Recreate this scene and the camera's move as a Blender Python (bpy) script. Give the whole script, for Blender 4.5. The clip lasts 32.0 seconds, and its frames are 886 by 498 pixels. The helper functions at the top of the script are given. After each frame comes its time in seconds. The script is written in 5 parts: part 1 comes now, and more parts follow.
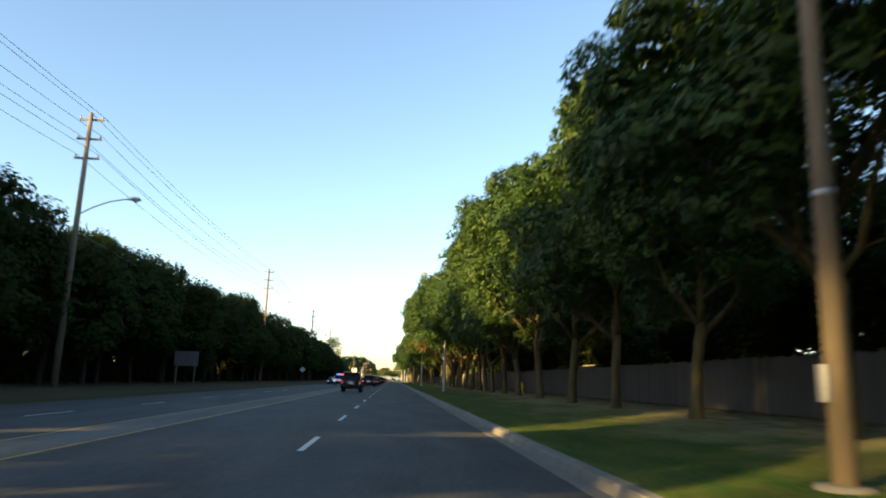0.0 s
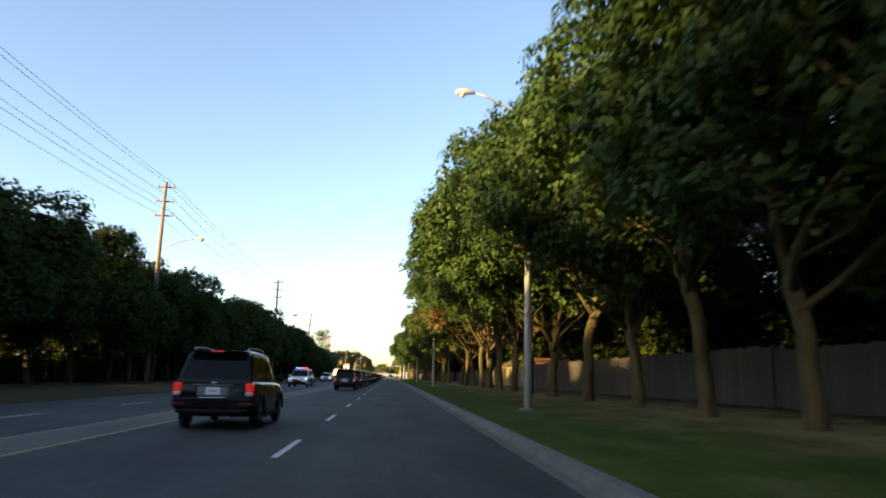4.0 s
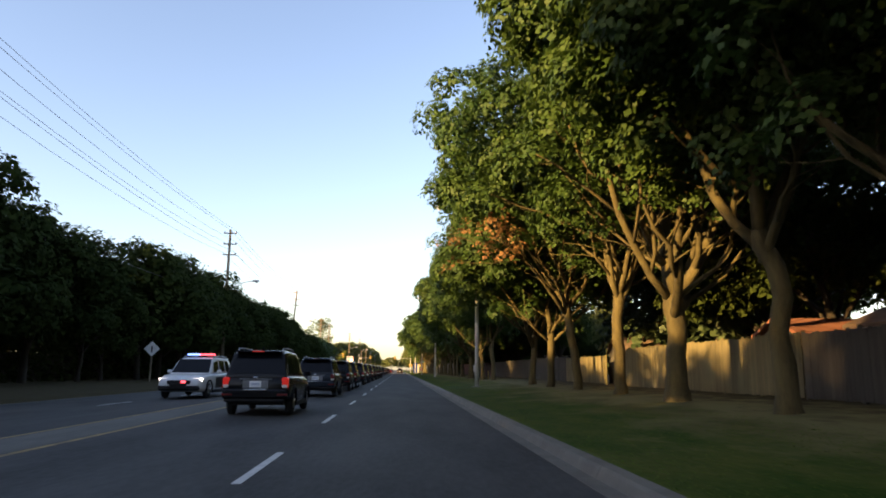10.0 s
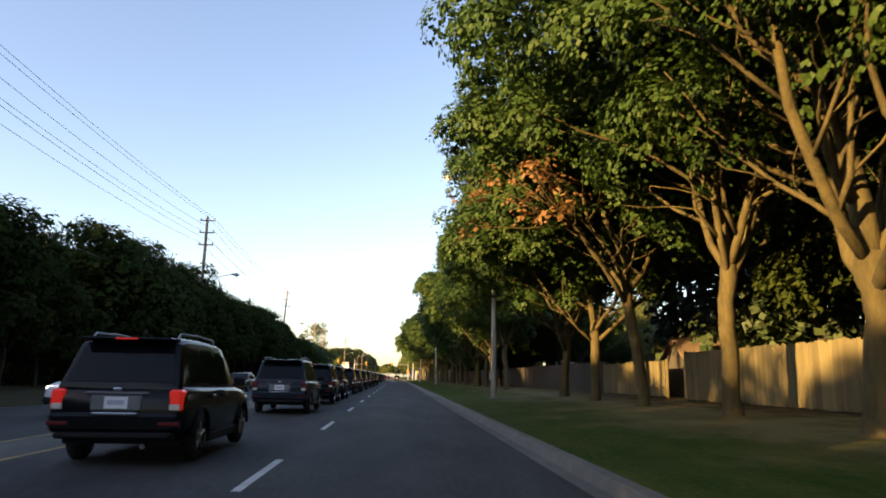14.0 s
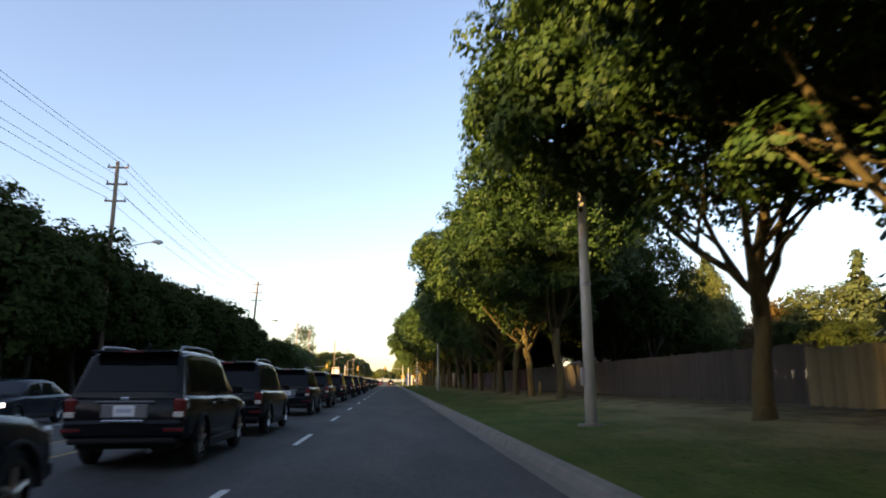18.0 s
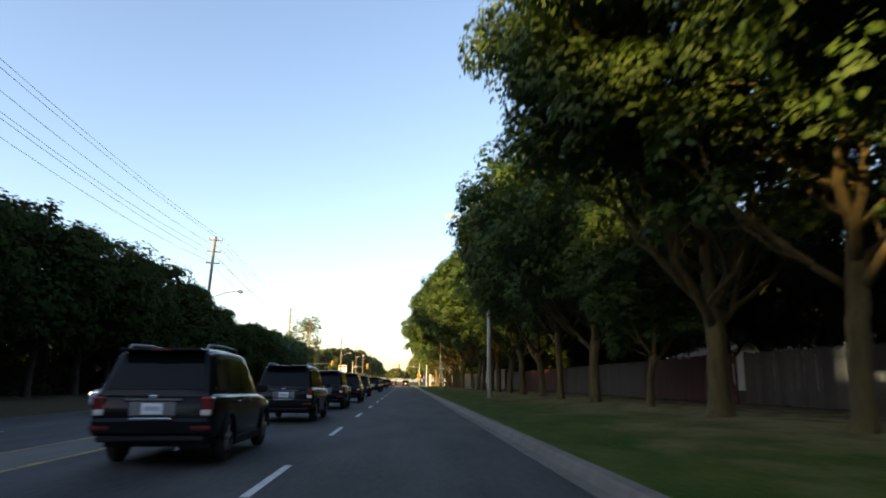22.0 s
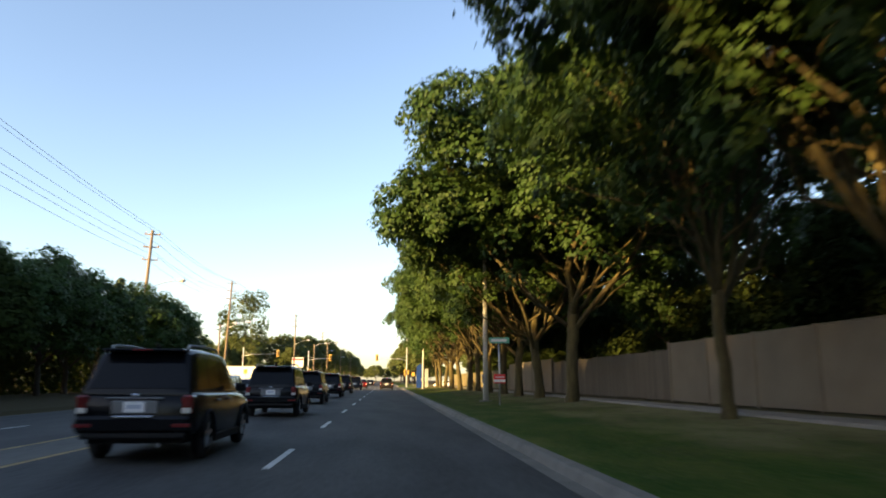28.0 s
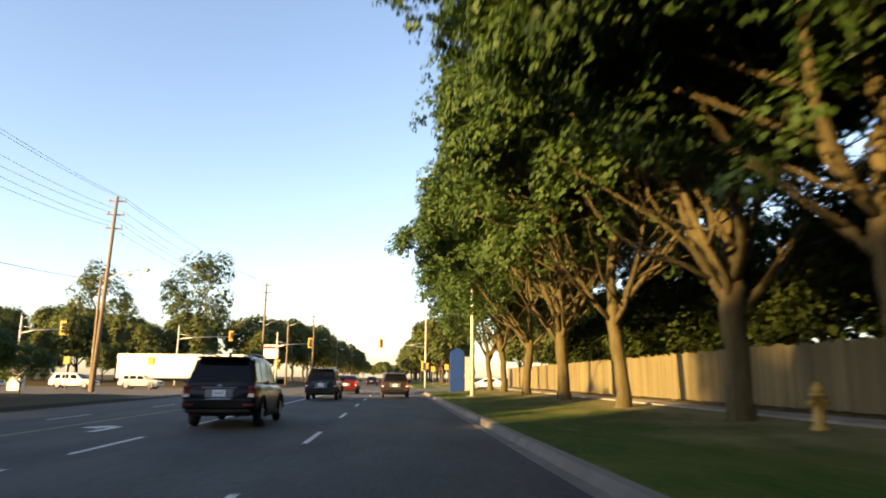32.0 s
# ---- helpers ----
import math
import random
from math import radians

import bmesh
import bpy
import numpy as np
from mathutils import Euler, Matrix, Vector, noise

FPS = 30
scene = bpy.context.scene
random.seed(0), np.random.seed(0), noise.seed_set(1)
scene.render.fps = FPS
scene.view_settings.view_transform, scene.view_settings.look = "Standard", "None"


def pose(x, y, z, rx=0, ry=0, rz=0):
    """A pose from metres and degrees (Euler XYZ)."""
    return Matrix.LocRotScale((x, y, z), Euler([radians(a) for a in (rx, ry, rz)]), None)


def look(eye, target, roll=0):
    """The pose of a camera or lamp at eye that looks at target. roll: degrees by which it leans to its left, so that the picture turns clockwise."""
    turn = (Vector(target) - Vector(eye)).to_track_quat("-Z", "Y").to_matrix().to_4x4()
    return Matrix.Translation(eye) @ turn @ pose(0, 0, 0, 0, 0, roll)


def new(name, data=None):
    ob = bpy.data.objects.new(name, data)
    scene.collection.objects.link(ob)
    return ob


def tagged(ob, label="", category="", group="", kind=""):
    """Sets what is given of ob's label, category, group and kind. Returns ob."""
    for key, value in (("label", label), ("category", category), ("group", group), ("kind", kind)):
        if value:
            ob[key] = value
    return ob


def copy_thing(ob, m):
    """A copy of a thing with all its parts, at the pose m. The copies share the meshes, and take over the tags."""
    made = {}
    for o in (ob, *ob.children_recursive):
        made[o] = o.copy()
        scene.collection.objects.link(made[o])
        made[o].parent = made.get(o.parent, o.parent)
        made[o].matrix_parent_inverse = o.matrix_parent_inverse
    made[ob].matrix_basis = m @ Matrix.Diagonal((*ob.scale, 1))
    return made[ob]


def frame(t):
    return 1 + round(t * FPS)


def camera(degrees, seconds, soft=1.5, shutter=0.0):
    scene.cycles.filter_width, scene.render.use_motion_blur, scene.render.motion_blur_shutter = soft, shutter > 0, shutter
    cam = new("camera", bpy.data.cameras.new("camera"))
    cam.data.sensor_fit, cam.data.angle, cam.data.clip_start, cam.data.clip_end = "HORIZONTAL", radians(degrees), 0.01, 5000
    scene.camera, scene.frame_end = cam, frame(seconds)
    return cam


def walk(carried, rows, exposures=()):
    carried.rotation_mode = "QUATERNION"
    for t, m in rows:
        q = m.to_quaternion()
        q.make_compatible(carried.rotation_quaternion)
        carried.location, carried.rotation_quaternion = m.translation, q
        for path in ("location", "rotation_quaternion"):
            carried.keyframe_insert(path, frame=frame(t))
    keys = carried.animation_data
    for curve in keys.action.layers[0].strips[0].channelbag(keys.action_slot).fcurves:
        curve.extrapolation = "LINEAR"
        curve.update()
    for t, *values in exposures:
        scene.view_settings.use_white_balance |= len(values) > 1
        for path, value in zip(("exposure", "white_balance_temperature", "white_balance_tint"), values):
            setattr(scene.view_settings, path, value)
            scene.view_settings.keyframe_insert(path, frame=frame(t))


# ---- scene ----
# ---------------- camera ----------------
cam = camera(66.0, 32.0, soft=1.8, shutter=0.5)
PATH = [
    (0.0, pose(-0.227, 0.000, 1.3, 100.933, -1.643, -4.145)),
    (0.5, pose(-0.218, 6.289, 1.3, 100.826, -1.362, -4.139)),
    (1.0, pose(-0.209, 12.501, 1.3, 100.720, -1.080, -4.233)),
    (1.5, pose(-0.164, 18.559, 1.3, 100.703, -0.979, -4.314)),
    (2.0, pose(-0.119, 24.389, 1.3, 100.586, -0.777, -4.295)),
    (2.5, pose(-0.110, 29.962, 1.3, 100.572, -0.701, -4.341)),
    (3.0, pose(-0.101, 35.432, 1.3, 100.658, -1.024, -4.486)),
    (3.5, pose(-0.067, 40.941, 1.3, 100.661, -1.250, -4.347)),
    (4.5, pose(0.003, 51.666, 1.3, 100.616, -0.901, -4.268)),
    (5.5, pose(0.073, 61.026, 1.3, 100.571, -0.551, -4.189)),
    (6.0, pose(0.076, 64.956, 1.3, 100.452, -0.419, -4.173)),
    (6.5, pose(0.072, 68.717, 1.3, 100.335, -0.435, -4.115)),
    (7.0, pose(0.068, 72.169, 1.3, 100.317, -0.550, -3.958)),
    (7.5, pose(0.034, 75.107, 1.3, 100.193, -0.709, -3.882)),
    (8.0, pose(-0.000, 77.673, 1.3, 100.168, -0.768, -3.805)),
    (8.5, pose(-0.009, 80.034, 1.3, 100.163, -0.582, -3.707)),
    (9.0, pose(-0.018, 82.130, 1.3, 100.058, -0.496, -3.710)),
    (9.5, pose(0.006, 83.892, 1.3, 100.062, -0.346, -3.681)),
    (10.0, pose(0.030, 85.443, 1.3, 100.065, -0.396, -3.553)),
    (10.5, pose(0.005, 86.907, 1.3, 100.200, -0.613, -3.572)),
    (11.0, pose(-0.020, 88.206, 1.3, 100.334, -0.729, -3.592)),
    (11.5, pose(-0.035, 89.262, 1.3, 100.393, -0.862, -3.552)),
    (12.0, pose(-0.049, 90.173, 1.3, 100.453, -0.894, -3.612)),
    (12.5, pose(-0.058, 91.073, 1.3, 100.521, -0.923, -3.663)),
    (13.0, pose(-0.066, 92.054, 1.3, 100.590, -0.952, -3.714)),
    (13.5, pose(-0.056, 93.194, 1.3, 100.559, -0.922, -3.701)),
    (14.5, pose(-0.035, 96.101, 1.3, 100.845, -0.811, -3.976)),
    (15.5, pose(-0.014, 100.069, 1.3, 101.131, -0.700, -4.251)),
    (16.0, pose(-0.004, 102.533, 1.3, 101.100, -0.469, -4.339)),
    (16.5, pose(0.042, 105.330, 1.3, 101.317, -0.698, -4.488)),
    (17.0, pose(0.087, 108.334, 1.3, 101.334, -0.827, -4.437)),
    (17.5, pose(0.140, 111.440, 1.3, 101.310, -0.374, -4.386)),
    (18.0, pose(0.194, 114.740, 1.3, 100.986, 0.279, -4.236)),
    (18.5, pose(0.196, 118.337, 1.3, 101.095, -0.070, -4.143)),
    (19.0, pose(0.197, 122.173, 1.3, 101.104, 0.082, -4.050)),
    (19.5, pose(0.169, 126.172, 1.3, 101.050, 0.042, -3.809)),
    (20.0, pose(0.140, 130.342, 1.3, 101.096, -0.098, -3.567)),
    (20.5, pose(0.100, 134.693, 1.3, 101.091, -0.166, -3.246)),
    (21.0, pose(0.060, 139.163, 1.3, 101.086, -0.133, -3.125)),
    (21.5, pose(0.028, 143.708, 1.3, 101.003, -0.112, -3.106)),
    (22.0, pose(-0.003, 148.436, 1.3, 101.020, -0.191, -3.088)),
    (22.5, pose(-0.016, 153.449, 1.3, 101.076, -0.254, -3.128)),
    (23.0, pose(-0.029, 158.674, 1.3, 101.233, -0.417, -3.368)),
    (23.5, pose(-0.016, 164.024, 1.3, 101.216, -0.504, -3.506)),
    (24.0, pose(-0.003, 169.509, 1.3, 101.199, -0.591, -3.743)),
    (24.5, pose(-0.021, 175.160, 1.3, 101.171, -0.574, -3.933)),
    (25.0, pose(-0.039, 180.972, 1.3, 101.143, -0.457, -4.123)),
    (25.5, pose(-0.041, 186.930, 1.3, 101.058, -0.596, -4.249)),
    (26.5, pose(-0.043, 199.176, 1.3, 101.088, -0.374, -4.449)),
    (27.5, pose(-0.045, 211.670, 1.3, 101.117, -0.152, -4.649)),
    (28.0, pose(-0.047, 217.937, 1.3, 100.932, -0.091, -4.674)),
    (28.5, pose(-0.042, 224.188, 1.3, 100.780, -0.106, -4.658)),
    (29.0, pose(-0.038, 230.436, 1.3, 100.728, -0.022, -4.641)),
    (29.5, pose(-0.063, 236.700, 1.3, 100.703, -0.260, -4.614)),
    (30.0, pose(-0.088, 242.997, 1.3, 100.877, -0.398, -4.588)),
    (30.5, pose(-0.108, 249.336, 1.3, 100.813, -0.626, -4.517)),
    (31.0, pose(-0.128, 255.710, 1.3, 100.748, -0.354, -4.446)),
    (31.5, pose(-0.091, 262.108, 1.3, 100.696, -0.128, -4.271)),
    (32.0, pose(-0.054, 268.518, 1.3, 100.744, -0.403, -3.997)),
]
walk(cam, PATH, exposures=((0.0, 2.20, 6420, 8), (3.5, 2.22, 6600, 13), (7.0, 2.22, 6880, 20), (10.0, 2.23, 7000, 23), (19.0, 2.23, 6980, 22), (23.0, 2.21, 6760, 16), (28.0, 2.21, 6740, 16), (32.0, 2.22, 6860, 19)))

# ---------------- light ----------------
SUN_EL = 13.0                       # degrees above the horizon
SUN_DIR = Vector((0.84, 0.54, -math.tan(radians(SUN_EL)))).normalized()   # the way the light travels
world = bpy.data.worlds.new("evening_sky")
scene.world = world
world.use_nodes = True
wn = world.node_tree
sky = wn.nodes.new("ShaderNodeTexSky")
sky.sky_type = "NISHITA"
sky.sun_disc = False
sky.sun_elevation = radians(SUN_EL)
sky.sun_rotation = math.atan2(-SUN_DIR.x, -SUN_DIR.y)
sky.air_density, sky.dust_density, sky.ozone_density = 1.0, 0.95, 1.5
bg = wn.nodes["Background"]
bg.inputs["Strength"].default_value = 0.085
wn.links.new(sky.outputs["Color"], bg.inputs["Color"])
sun_data = bpy.data.lights.new("sun", "SUN")
sun_data.energy, sun_data.angle, sun_data.color = 5.0, radians(0.6), (1.0, 0.66, 0.23)
sun = new("sun", sun_data)
sun.matrix_world = look((0, 0, 60), Vector((0, 0, 60)) + SUN_DIR)

# ---------------- materials ----------------
def mat(name, color, rough=0.8, metal=0.0, var=0.25, scale=3.0, fine=40.0, bump=0.0, color2=None, spec=0.5, stretch=None, emit=None, per_object=0.0):
    """A surface with two scales of colour change and a fine relief."""
    m = bpy.data.materials.new(name)
    m.use_nodes = True
    t = m.node_tree
    b = t.nodes["Principled BSDF"]
    b.inputs["Roughness"].default_value = rough
    b.inputs["Metallic"].default_value = metal
    b.inputs["Specular IOR Level"].default_value = spec
    if emit:
        b.inputs["Emission Color"].default_value = (*emit[:3], 1)
        b.inputs["Emission Strength"].default_value = emit[3]
    c2 = color2 or tuple(c * (1 - var) for c in color)
    geo = t.nodes.new("ShaderNodeNewGeometry")
    at = geo.outputs["Position"]
    if stretch:
        mp = t.nodes.new("ShaderNodeMapping")
        mp.inputs["Scale"].default_value = stretch
        t.links.new(at, mp.inputs["Vector"])
        at = mp.outputs["Vector"]
    n1 = t.nodes.new("ShaderNodeTexNoise")
    n1.inputs["Scale"].default_value, n1.inputs["Detail"].default_value = scale, 4
    n2 = t.nodes.new("ShaderNodeTexNoise")
    n2.inputs["Scale"].default_value, n2.inputs["Detail"].default_value = fine, 3
    t.links.new(at, n1.inputs["Vector"])
    t.links.new(at, n2.inputs["Vector"])
    add = t.nodes.new("ShaderNodeMath")
    add.operation = "MULTIPLY_ADD"
    t.links.new(n2.outputs["Fac"], add.inputs[0])
    add.inputs[1].default_value = 0.5
    t.links.new(n1.outputs["Fac"], add.inputs[2])
    ramp = t.nodes.new("ShaderNodeMapRange")
    ramp.inputs["From Min"].default_value, ramp.inputs["From Max"].default_value = 0.52, 0.98
    t.links.new(add.outputs[0], ramp.inputs["Value"])
    mix = t.nodes.new("ShaderNodeMix")
    mix.data_type = "RGBA"
    mix.inputs["A"].default_value, mix.inputs["B"].default_value = (*color, 1), (*c2, 1)
    t.links.new(ramp.outputs["Result"], mix.inputs["Factor"])
    out = mix.outputs["Result"]
    if per_object:
        info = t.nodes.new("ShaderNodeObjectInfo")
        rr = t.nodes.new("ShaderNodeMapRange")
        rr.inputs["To Min"].default_value, rr.inputs["To Max"].default_value = 1 - per_object, 1 + per_object
        t.links.new(info.outputs["Random"], rr.inputs["Value"])
        hs = t.nodes.new("ShaderNodeHueSaturation")
        t.links.new(rr.outputs["Result"], hs.inputs["Value"])
        t.links.new(out, hs.inputs["Color"])
        out = hs.outputs["Color"]
    t.links.new(out, b.inputs["Base Color"])
    if bump:
        bp = t.nodes.new("ShaderNodeBump")
        bp.inputs["Strength"].default_value = min(1.0, bump)
        bp.inputs["Distance"].default_value = 0.02
        t.links.new(n2.outputs["Fac"], bp.inputs["Height"])
        t.links.new(bp.outputs["Normal"], b.inputs["Normal"])
    return m


def leaf_mat(name, color, color2, sheer=0.35, rough=0.6, spec=0.2):
    """Leaves: a little gloss, some light passes through, colour differs from leaf to leaf."""
    m = bpy.data.materials.new(name)
    m.use_nodes = True
    t = m.node_tree
    b = t.nodes["Principled BSDF"]
    b.inputs["Roughness"].default_value = rough
    b.inputs["Specular IOR Level"].default_value = spec
    geo = t.nodes.new("ShaderNodeNewGeometry")
    info = t.nodes.new("ShaderNodeObjectInfo")
    n = t.nodes.new("ShaderNodeTexNoise")
    n.inputs["Scale"].default_value = 0.45
    t.links.new(geo.outputs["Position"], n.inputs["Vector"])
    s1 = t.nodes.new("ShaderNodeMath")
    s1.operation = "MULTIPLY_ADD"
    t.links.new(geo.outputs["Random Per Island"], s1.inputs[0])
    s1.inputs[1].default_value = 0.6
    t.links.new(n.outputs["Fac"], s1.inputs[2])
    s2 = t.nodes.new("ShaderNodeMath")
    s2.operation = "MULTIPLY_ADD"
    t.links.new(info.outputs["Random"], s2.inputs[0])
    s2.inputs[1].default_value = 0.4
    t.links.new(s1.outputs[0], s2.inputs[2])
    r = t.nodes.new("ShaderNodeMapRange")
    r.inputs["From Min"].default_value, r.inputs["From Max"].default_value = 0.4, 1.4
    t.links.new(s2.outputs[0], r.inputs["Value"])
    mix = t.nodes.new("ShaderNodeMix")
    mix.data_type = "RGBA"
    mix.inputs["A"].default_value, mix.inputs["B"].default_value = (*color, 1), (*color2, 1)
    t.links.new(r.outputs["Result"], mix.inputs["Factor"])
    t.links.new(mix.outputs["Result"], b.inputs["Base Color"])
    tr = t.nodes.new("ShaderNodeBsdfTranslucent")
    t.links.new(mix.outputs["Result"], tr.inputs["Color"])
    ms = t.nodes.new("ShaderNodeMixShader")
    ms.inputs[0].default_value = sheer
    t.links.new(b.outputs[0], ms.inputs[1])
    t.links.new(tr.outputs[0], ms.inputs[2])
    t.links.new(ms.outputs[0], t.nodes["Material Output"].inputs["Surface"])
    return m


ASPHALT = mat("asphalt", (0.046, 0.048, 0.046), 0.85, color2=(0.010, 0.0106, 0.0102), scale=0.8, fine=12, bump=0.6, stretch=(1, 0.25, 1))
ASPHALT_OLD = mat("worn_asphalt", (0.045, 0.045, 0.045), 0.9, var=0.3, scale=0.6, fine=45, bump=0.35)
MEDIAN = mat("worn_median_asphalt", (0.125, 0.122, 0.108), 0.9, color2=(0.055, 0.055, 0.050), scale=0.7, fine=14, bump=0.5, stretch=(1, 0.15, 1))
WHITE_LINE = mat("white_road_paint", (0.62, 0.62, 0.60), 0.7, var=0.35, scale=4, fine=60, bump=0.2)
YELLOW_LINE = mat("yellow_road_paint", (0.38, 0.25, 0.07), 0.7, var=0.65, scale=2, fine=50, bump=0.2)
CONCRETE = mat("kerb_concrete", (0.155, 0.147, 0.125), 0.9, var=0.35, scale=1.5, fine=60, bump=0.3, per_object=0.1)
SIDEWALK = mat("sidewalk_concrete", (0.22, 0.205, 0.18), 0.9, var=0.25, scale=1.0, fine=50, bump=0.2, per_object=0.08)
def grass_mat():
    """Mown grass: green by the kerb, thin and dry under the trees, with pale straw patches and worn streaks."""
    m = mat("mown_grass", (0.017, 0.052, 0.004), 0.95, spec=0.1, color2=(0.072, 0.086, 0.016), scale=1.1, fine=9, bump=1.0, stretch=(1, 0.4, 1))
    t = m.node_tree
    b = t.nodes["Principled BSDF"]
    out = b.inputs["Base Color"].links[0].from_socket
    geo = t.nodes.new("ShaderNodeNewGeometry")
    xyz = t.nodes.new("ShaderNodeSeparateXYZ")
    t.links.new(geo.outputs["Position"], xyz.inputs[0])
    off = t.nodes.new("ShaderNodeMath")
    off.operation = "ABSOLUTE"
    t.links.new(xyz.outputs["X"], off.inputs[0])
    mp = t.nodes.new("ShaderNodeMapping")
    mp.inputs["Scale"].default_value = (1.0, 0.5, 1.0)
    t.links.new(geo.outputs["Position"], mp.inputs["Vector"])
    # scale of the noise, how far it reaches, where the change starts and ends, colour
    for scale, reach, lo, hi, colour in ((0.35, 13.0, 11.6, 15.4, (0.080, 0.069, 0.028, 1)), (0.55, 16.0, 13.4, 16.6, (0.15, 0.135, 0.060, 1)), (1.7, 12.0, 14.6, 17.4, (0.040, 0.030, 0.016, 1))):
        n = t.nodes.new("ShaderNodeTexNoise")
        n.inputs["Scale"].default_value, n.inputs["Detail"].default_value = scale, 6
        n.inputs["Roughness"].default_value = 0.62
        t.links.new(mp.outputs["Vector"], n.inputs["Vector"])
        a = t.nodes.new("ShaderNodeMath")
        a.operation = "MULTIPLY_ADD"
        t.links.new(n.outputs["Fac"], a.inputs[0])
        a.inputs[1].default_value = reach
        t.links.new(off.outputs[0], a.inputs[2])
        r = t.nodes.new("ShaderNodeMapRange")
        r.inputs["From Min"].default_value, r.inputs["From Max"].default_value = lo, hi
        r.inputs["To Max"].default_value = 0.85
        t.links.new(a.outputs[0], r.inputs["Value"])
        mix = t.nodes.new("ShaderNodeMix")
        mix.data_type = "RGBA"
        mix.inputs["B"].default_value = colour
        t.links.new(out, mix.inputs["A"])
        t.links.new(r.outputs["Result"], mix.inputs["Factor"])
        out = mix.outputs["Result"]
    t.links.new(out, b.inputs["Base Color"])
    return m


GRASS = grass_mat()
BLADE = leaf_mat("grass_blade", (0.060, 0.14, 0.020), (0.11, 0.13, 0.040), 0.5, 0.9, 0.05)
BARK = mat("maple_bark", (0.082, 0.066, 0.023), 0.95, var=0.6, scale=5.0, fine=34, bump=1.0, stretch=(1, 1, 0.2))
BARK_DARK = mat("dark_bark", (0.045, 0.036, 0.026), 0.95, var=0.4, scale=2.2, fine=22, bump=0.9, stretch=(1, 1, 0.25))
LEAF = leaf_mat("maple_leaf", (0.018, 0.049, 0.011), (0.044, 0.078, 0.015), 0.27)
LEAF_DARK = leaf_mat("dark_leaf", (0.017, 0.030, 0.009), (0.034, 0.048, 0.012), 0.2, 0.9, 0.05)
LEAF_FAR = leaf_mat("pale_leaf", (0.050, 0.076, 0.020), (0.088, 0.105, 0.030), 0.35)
LEAF_RUST = leaf_mat("rust_leaf", (0.13, 0.060, 0.020), (0.10, 0.075, 0.022), 0.3)
LEAF_DEAD = leaf_mat("dead_leaf", (0.20, 0.105, 0.045), (0.15, 0.085, 0.035), 0.3)
NEEDLE = leaf_mat("spruce_needles", (0.022, 0.045, 0.020), (0.05, 0.07, 0.03), 0.1)
POLE_WOOD = mat("weathered_pole_wood", (0.20, 0.155, 0.105), 0.9, var=0.4, scale=1.5, fine=30, bump=0.5, stretch=(1, 1, 0.12))
POLE_CONC = mat("pole_concrete", (0.47, 0.48, 0.46), 0.85, var=0.2, scale=1.2, fine=50, bump=0.25)
GALV = mat("galvanised_steel", (0.42, 0.43, 0.44), 0.45, 0.7, var=0.2, scale=4)
DARK_METAL = mat("dark_metal", (0.05, 0.05, 0.05), 0.5, 0.5, var=0.2)
CABLE = mat("black_cable", (0.02, 0.02, 0.022), 0.6, var=0.1)
INSUL = mat("insulator", (0.22, 0.20, 0.19), 0.3, var=0.1)
LAMP_GLASS = mat("lamp_lens", (0.55, 0.52, 0.42), 0.25, var=0.15)
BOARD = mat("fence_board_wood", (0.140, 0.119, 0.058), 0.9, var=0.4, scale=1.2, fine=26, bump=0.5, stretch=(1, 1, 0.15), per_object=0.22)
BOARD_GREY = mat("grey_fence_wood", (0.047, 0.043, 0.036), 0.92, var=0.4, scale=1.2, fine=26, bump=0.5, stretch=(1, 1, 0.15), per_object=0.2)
# tan like the panels, darkened: the shade on this stretch is in the colour
BOARD_TAN_SHADED = mat("shaded_tan_fence_wood", (0.112, 0.092, 0.066), 0.92, var=0.35, scale=1.2, fine=26, bump=0.5, stretch=(1, 1, 0.15), per_object=0.12)
BOARD_RED = mat("red_stained_fence", (0.044, 0.012, 0.009), 0.9, var=0.35, scale=1.5, fine=26, bump=0.4, stretch=(1, 1, 0.15), per_object=0.15)
PANEL = mat("tan_wall_panel", (0.150, 0.122, 0.084), 0.9, var=0.2, scale=1.0, fine=30, bump=0.25, per_object=0.06)
BRICK = mat("house_brick", (0.30, 0.15, 0.09), 0.9, var=0.35, scale=3, fine=18, bump=0.4)
SIDING = mat("house_siding", (0.50, 0.46, 0.38), 0.8, var=0.12, scale=1, fine=12)
SHINGLE = mat("roof_shingle", (0.16, 0.11, 0.08), 0.95, var=0.35, scale=2, fine=14, bump=0.6)
# low reddish sunlight is put into this shingle colour
SHINGLE_SUNLIT = mat("sunlit_reddish_shingle", (0.20, 0.075, 0.045), 0.95, var=0.35, scale=2, fine=14, bump=0.6)
SIGN_WHITE = mat("sign_white", (0.72, 0.72, 0.70), 0.5, var=0.1)
SIGN_BACK = mat("sign_back", (0.45, 0.46, 0.47), 0.5, 0.4, var=0.15)
BOARD_FACE = mat("weathered_board_face", (0.13, 0.13, 0.135), 0.8, var=0.3, scale=3, spec=0.2)
SIGN_GREEN = mat("sign_green", (0.09, 0.34, 0.26), 0.5, var=0.12)
SIGN_RED = mat("sign_red", (0.60, 0.03, 0.03), 0.5, var=0.12)
SIGN_BLUE = mat("sign_blue", (0.010, 0.036, 0.17), 0.7, var=0.15, spec=0.12)
HYDRANT = mat("hydrant_yellow", (0.36, 0.23, 0.04), 0.55, var=0.25, scale=6)
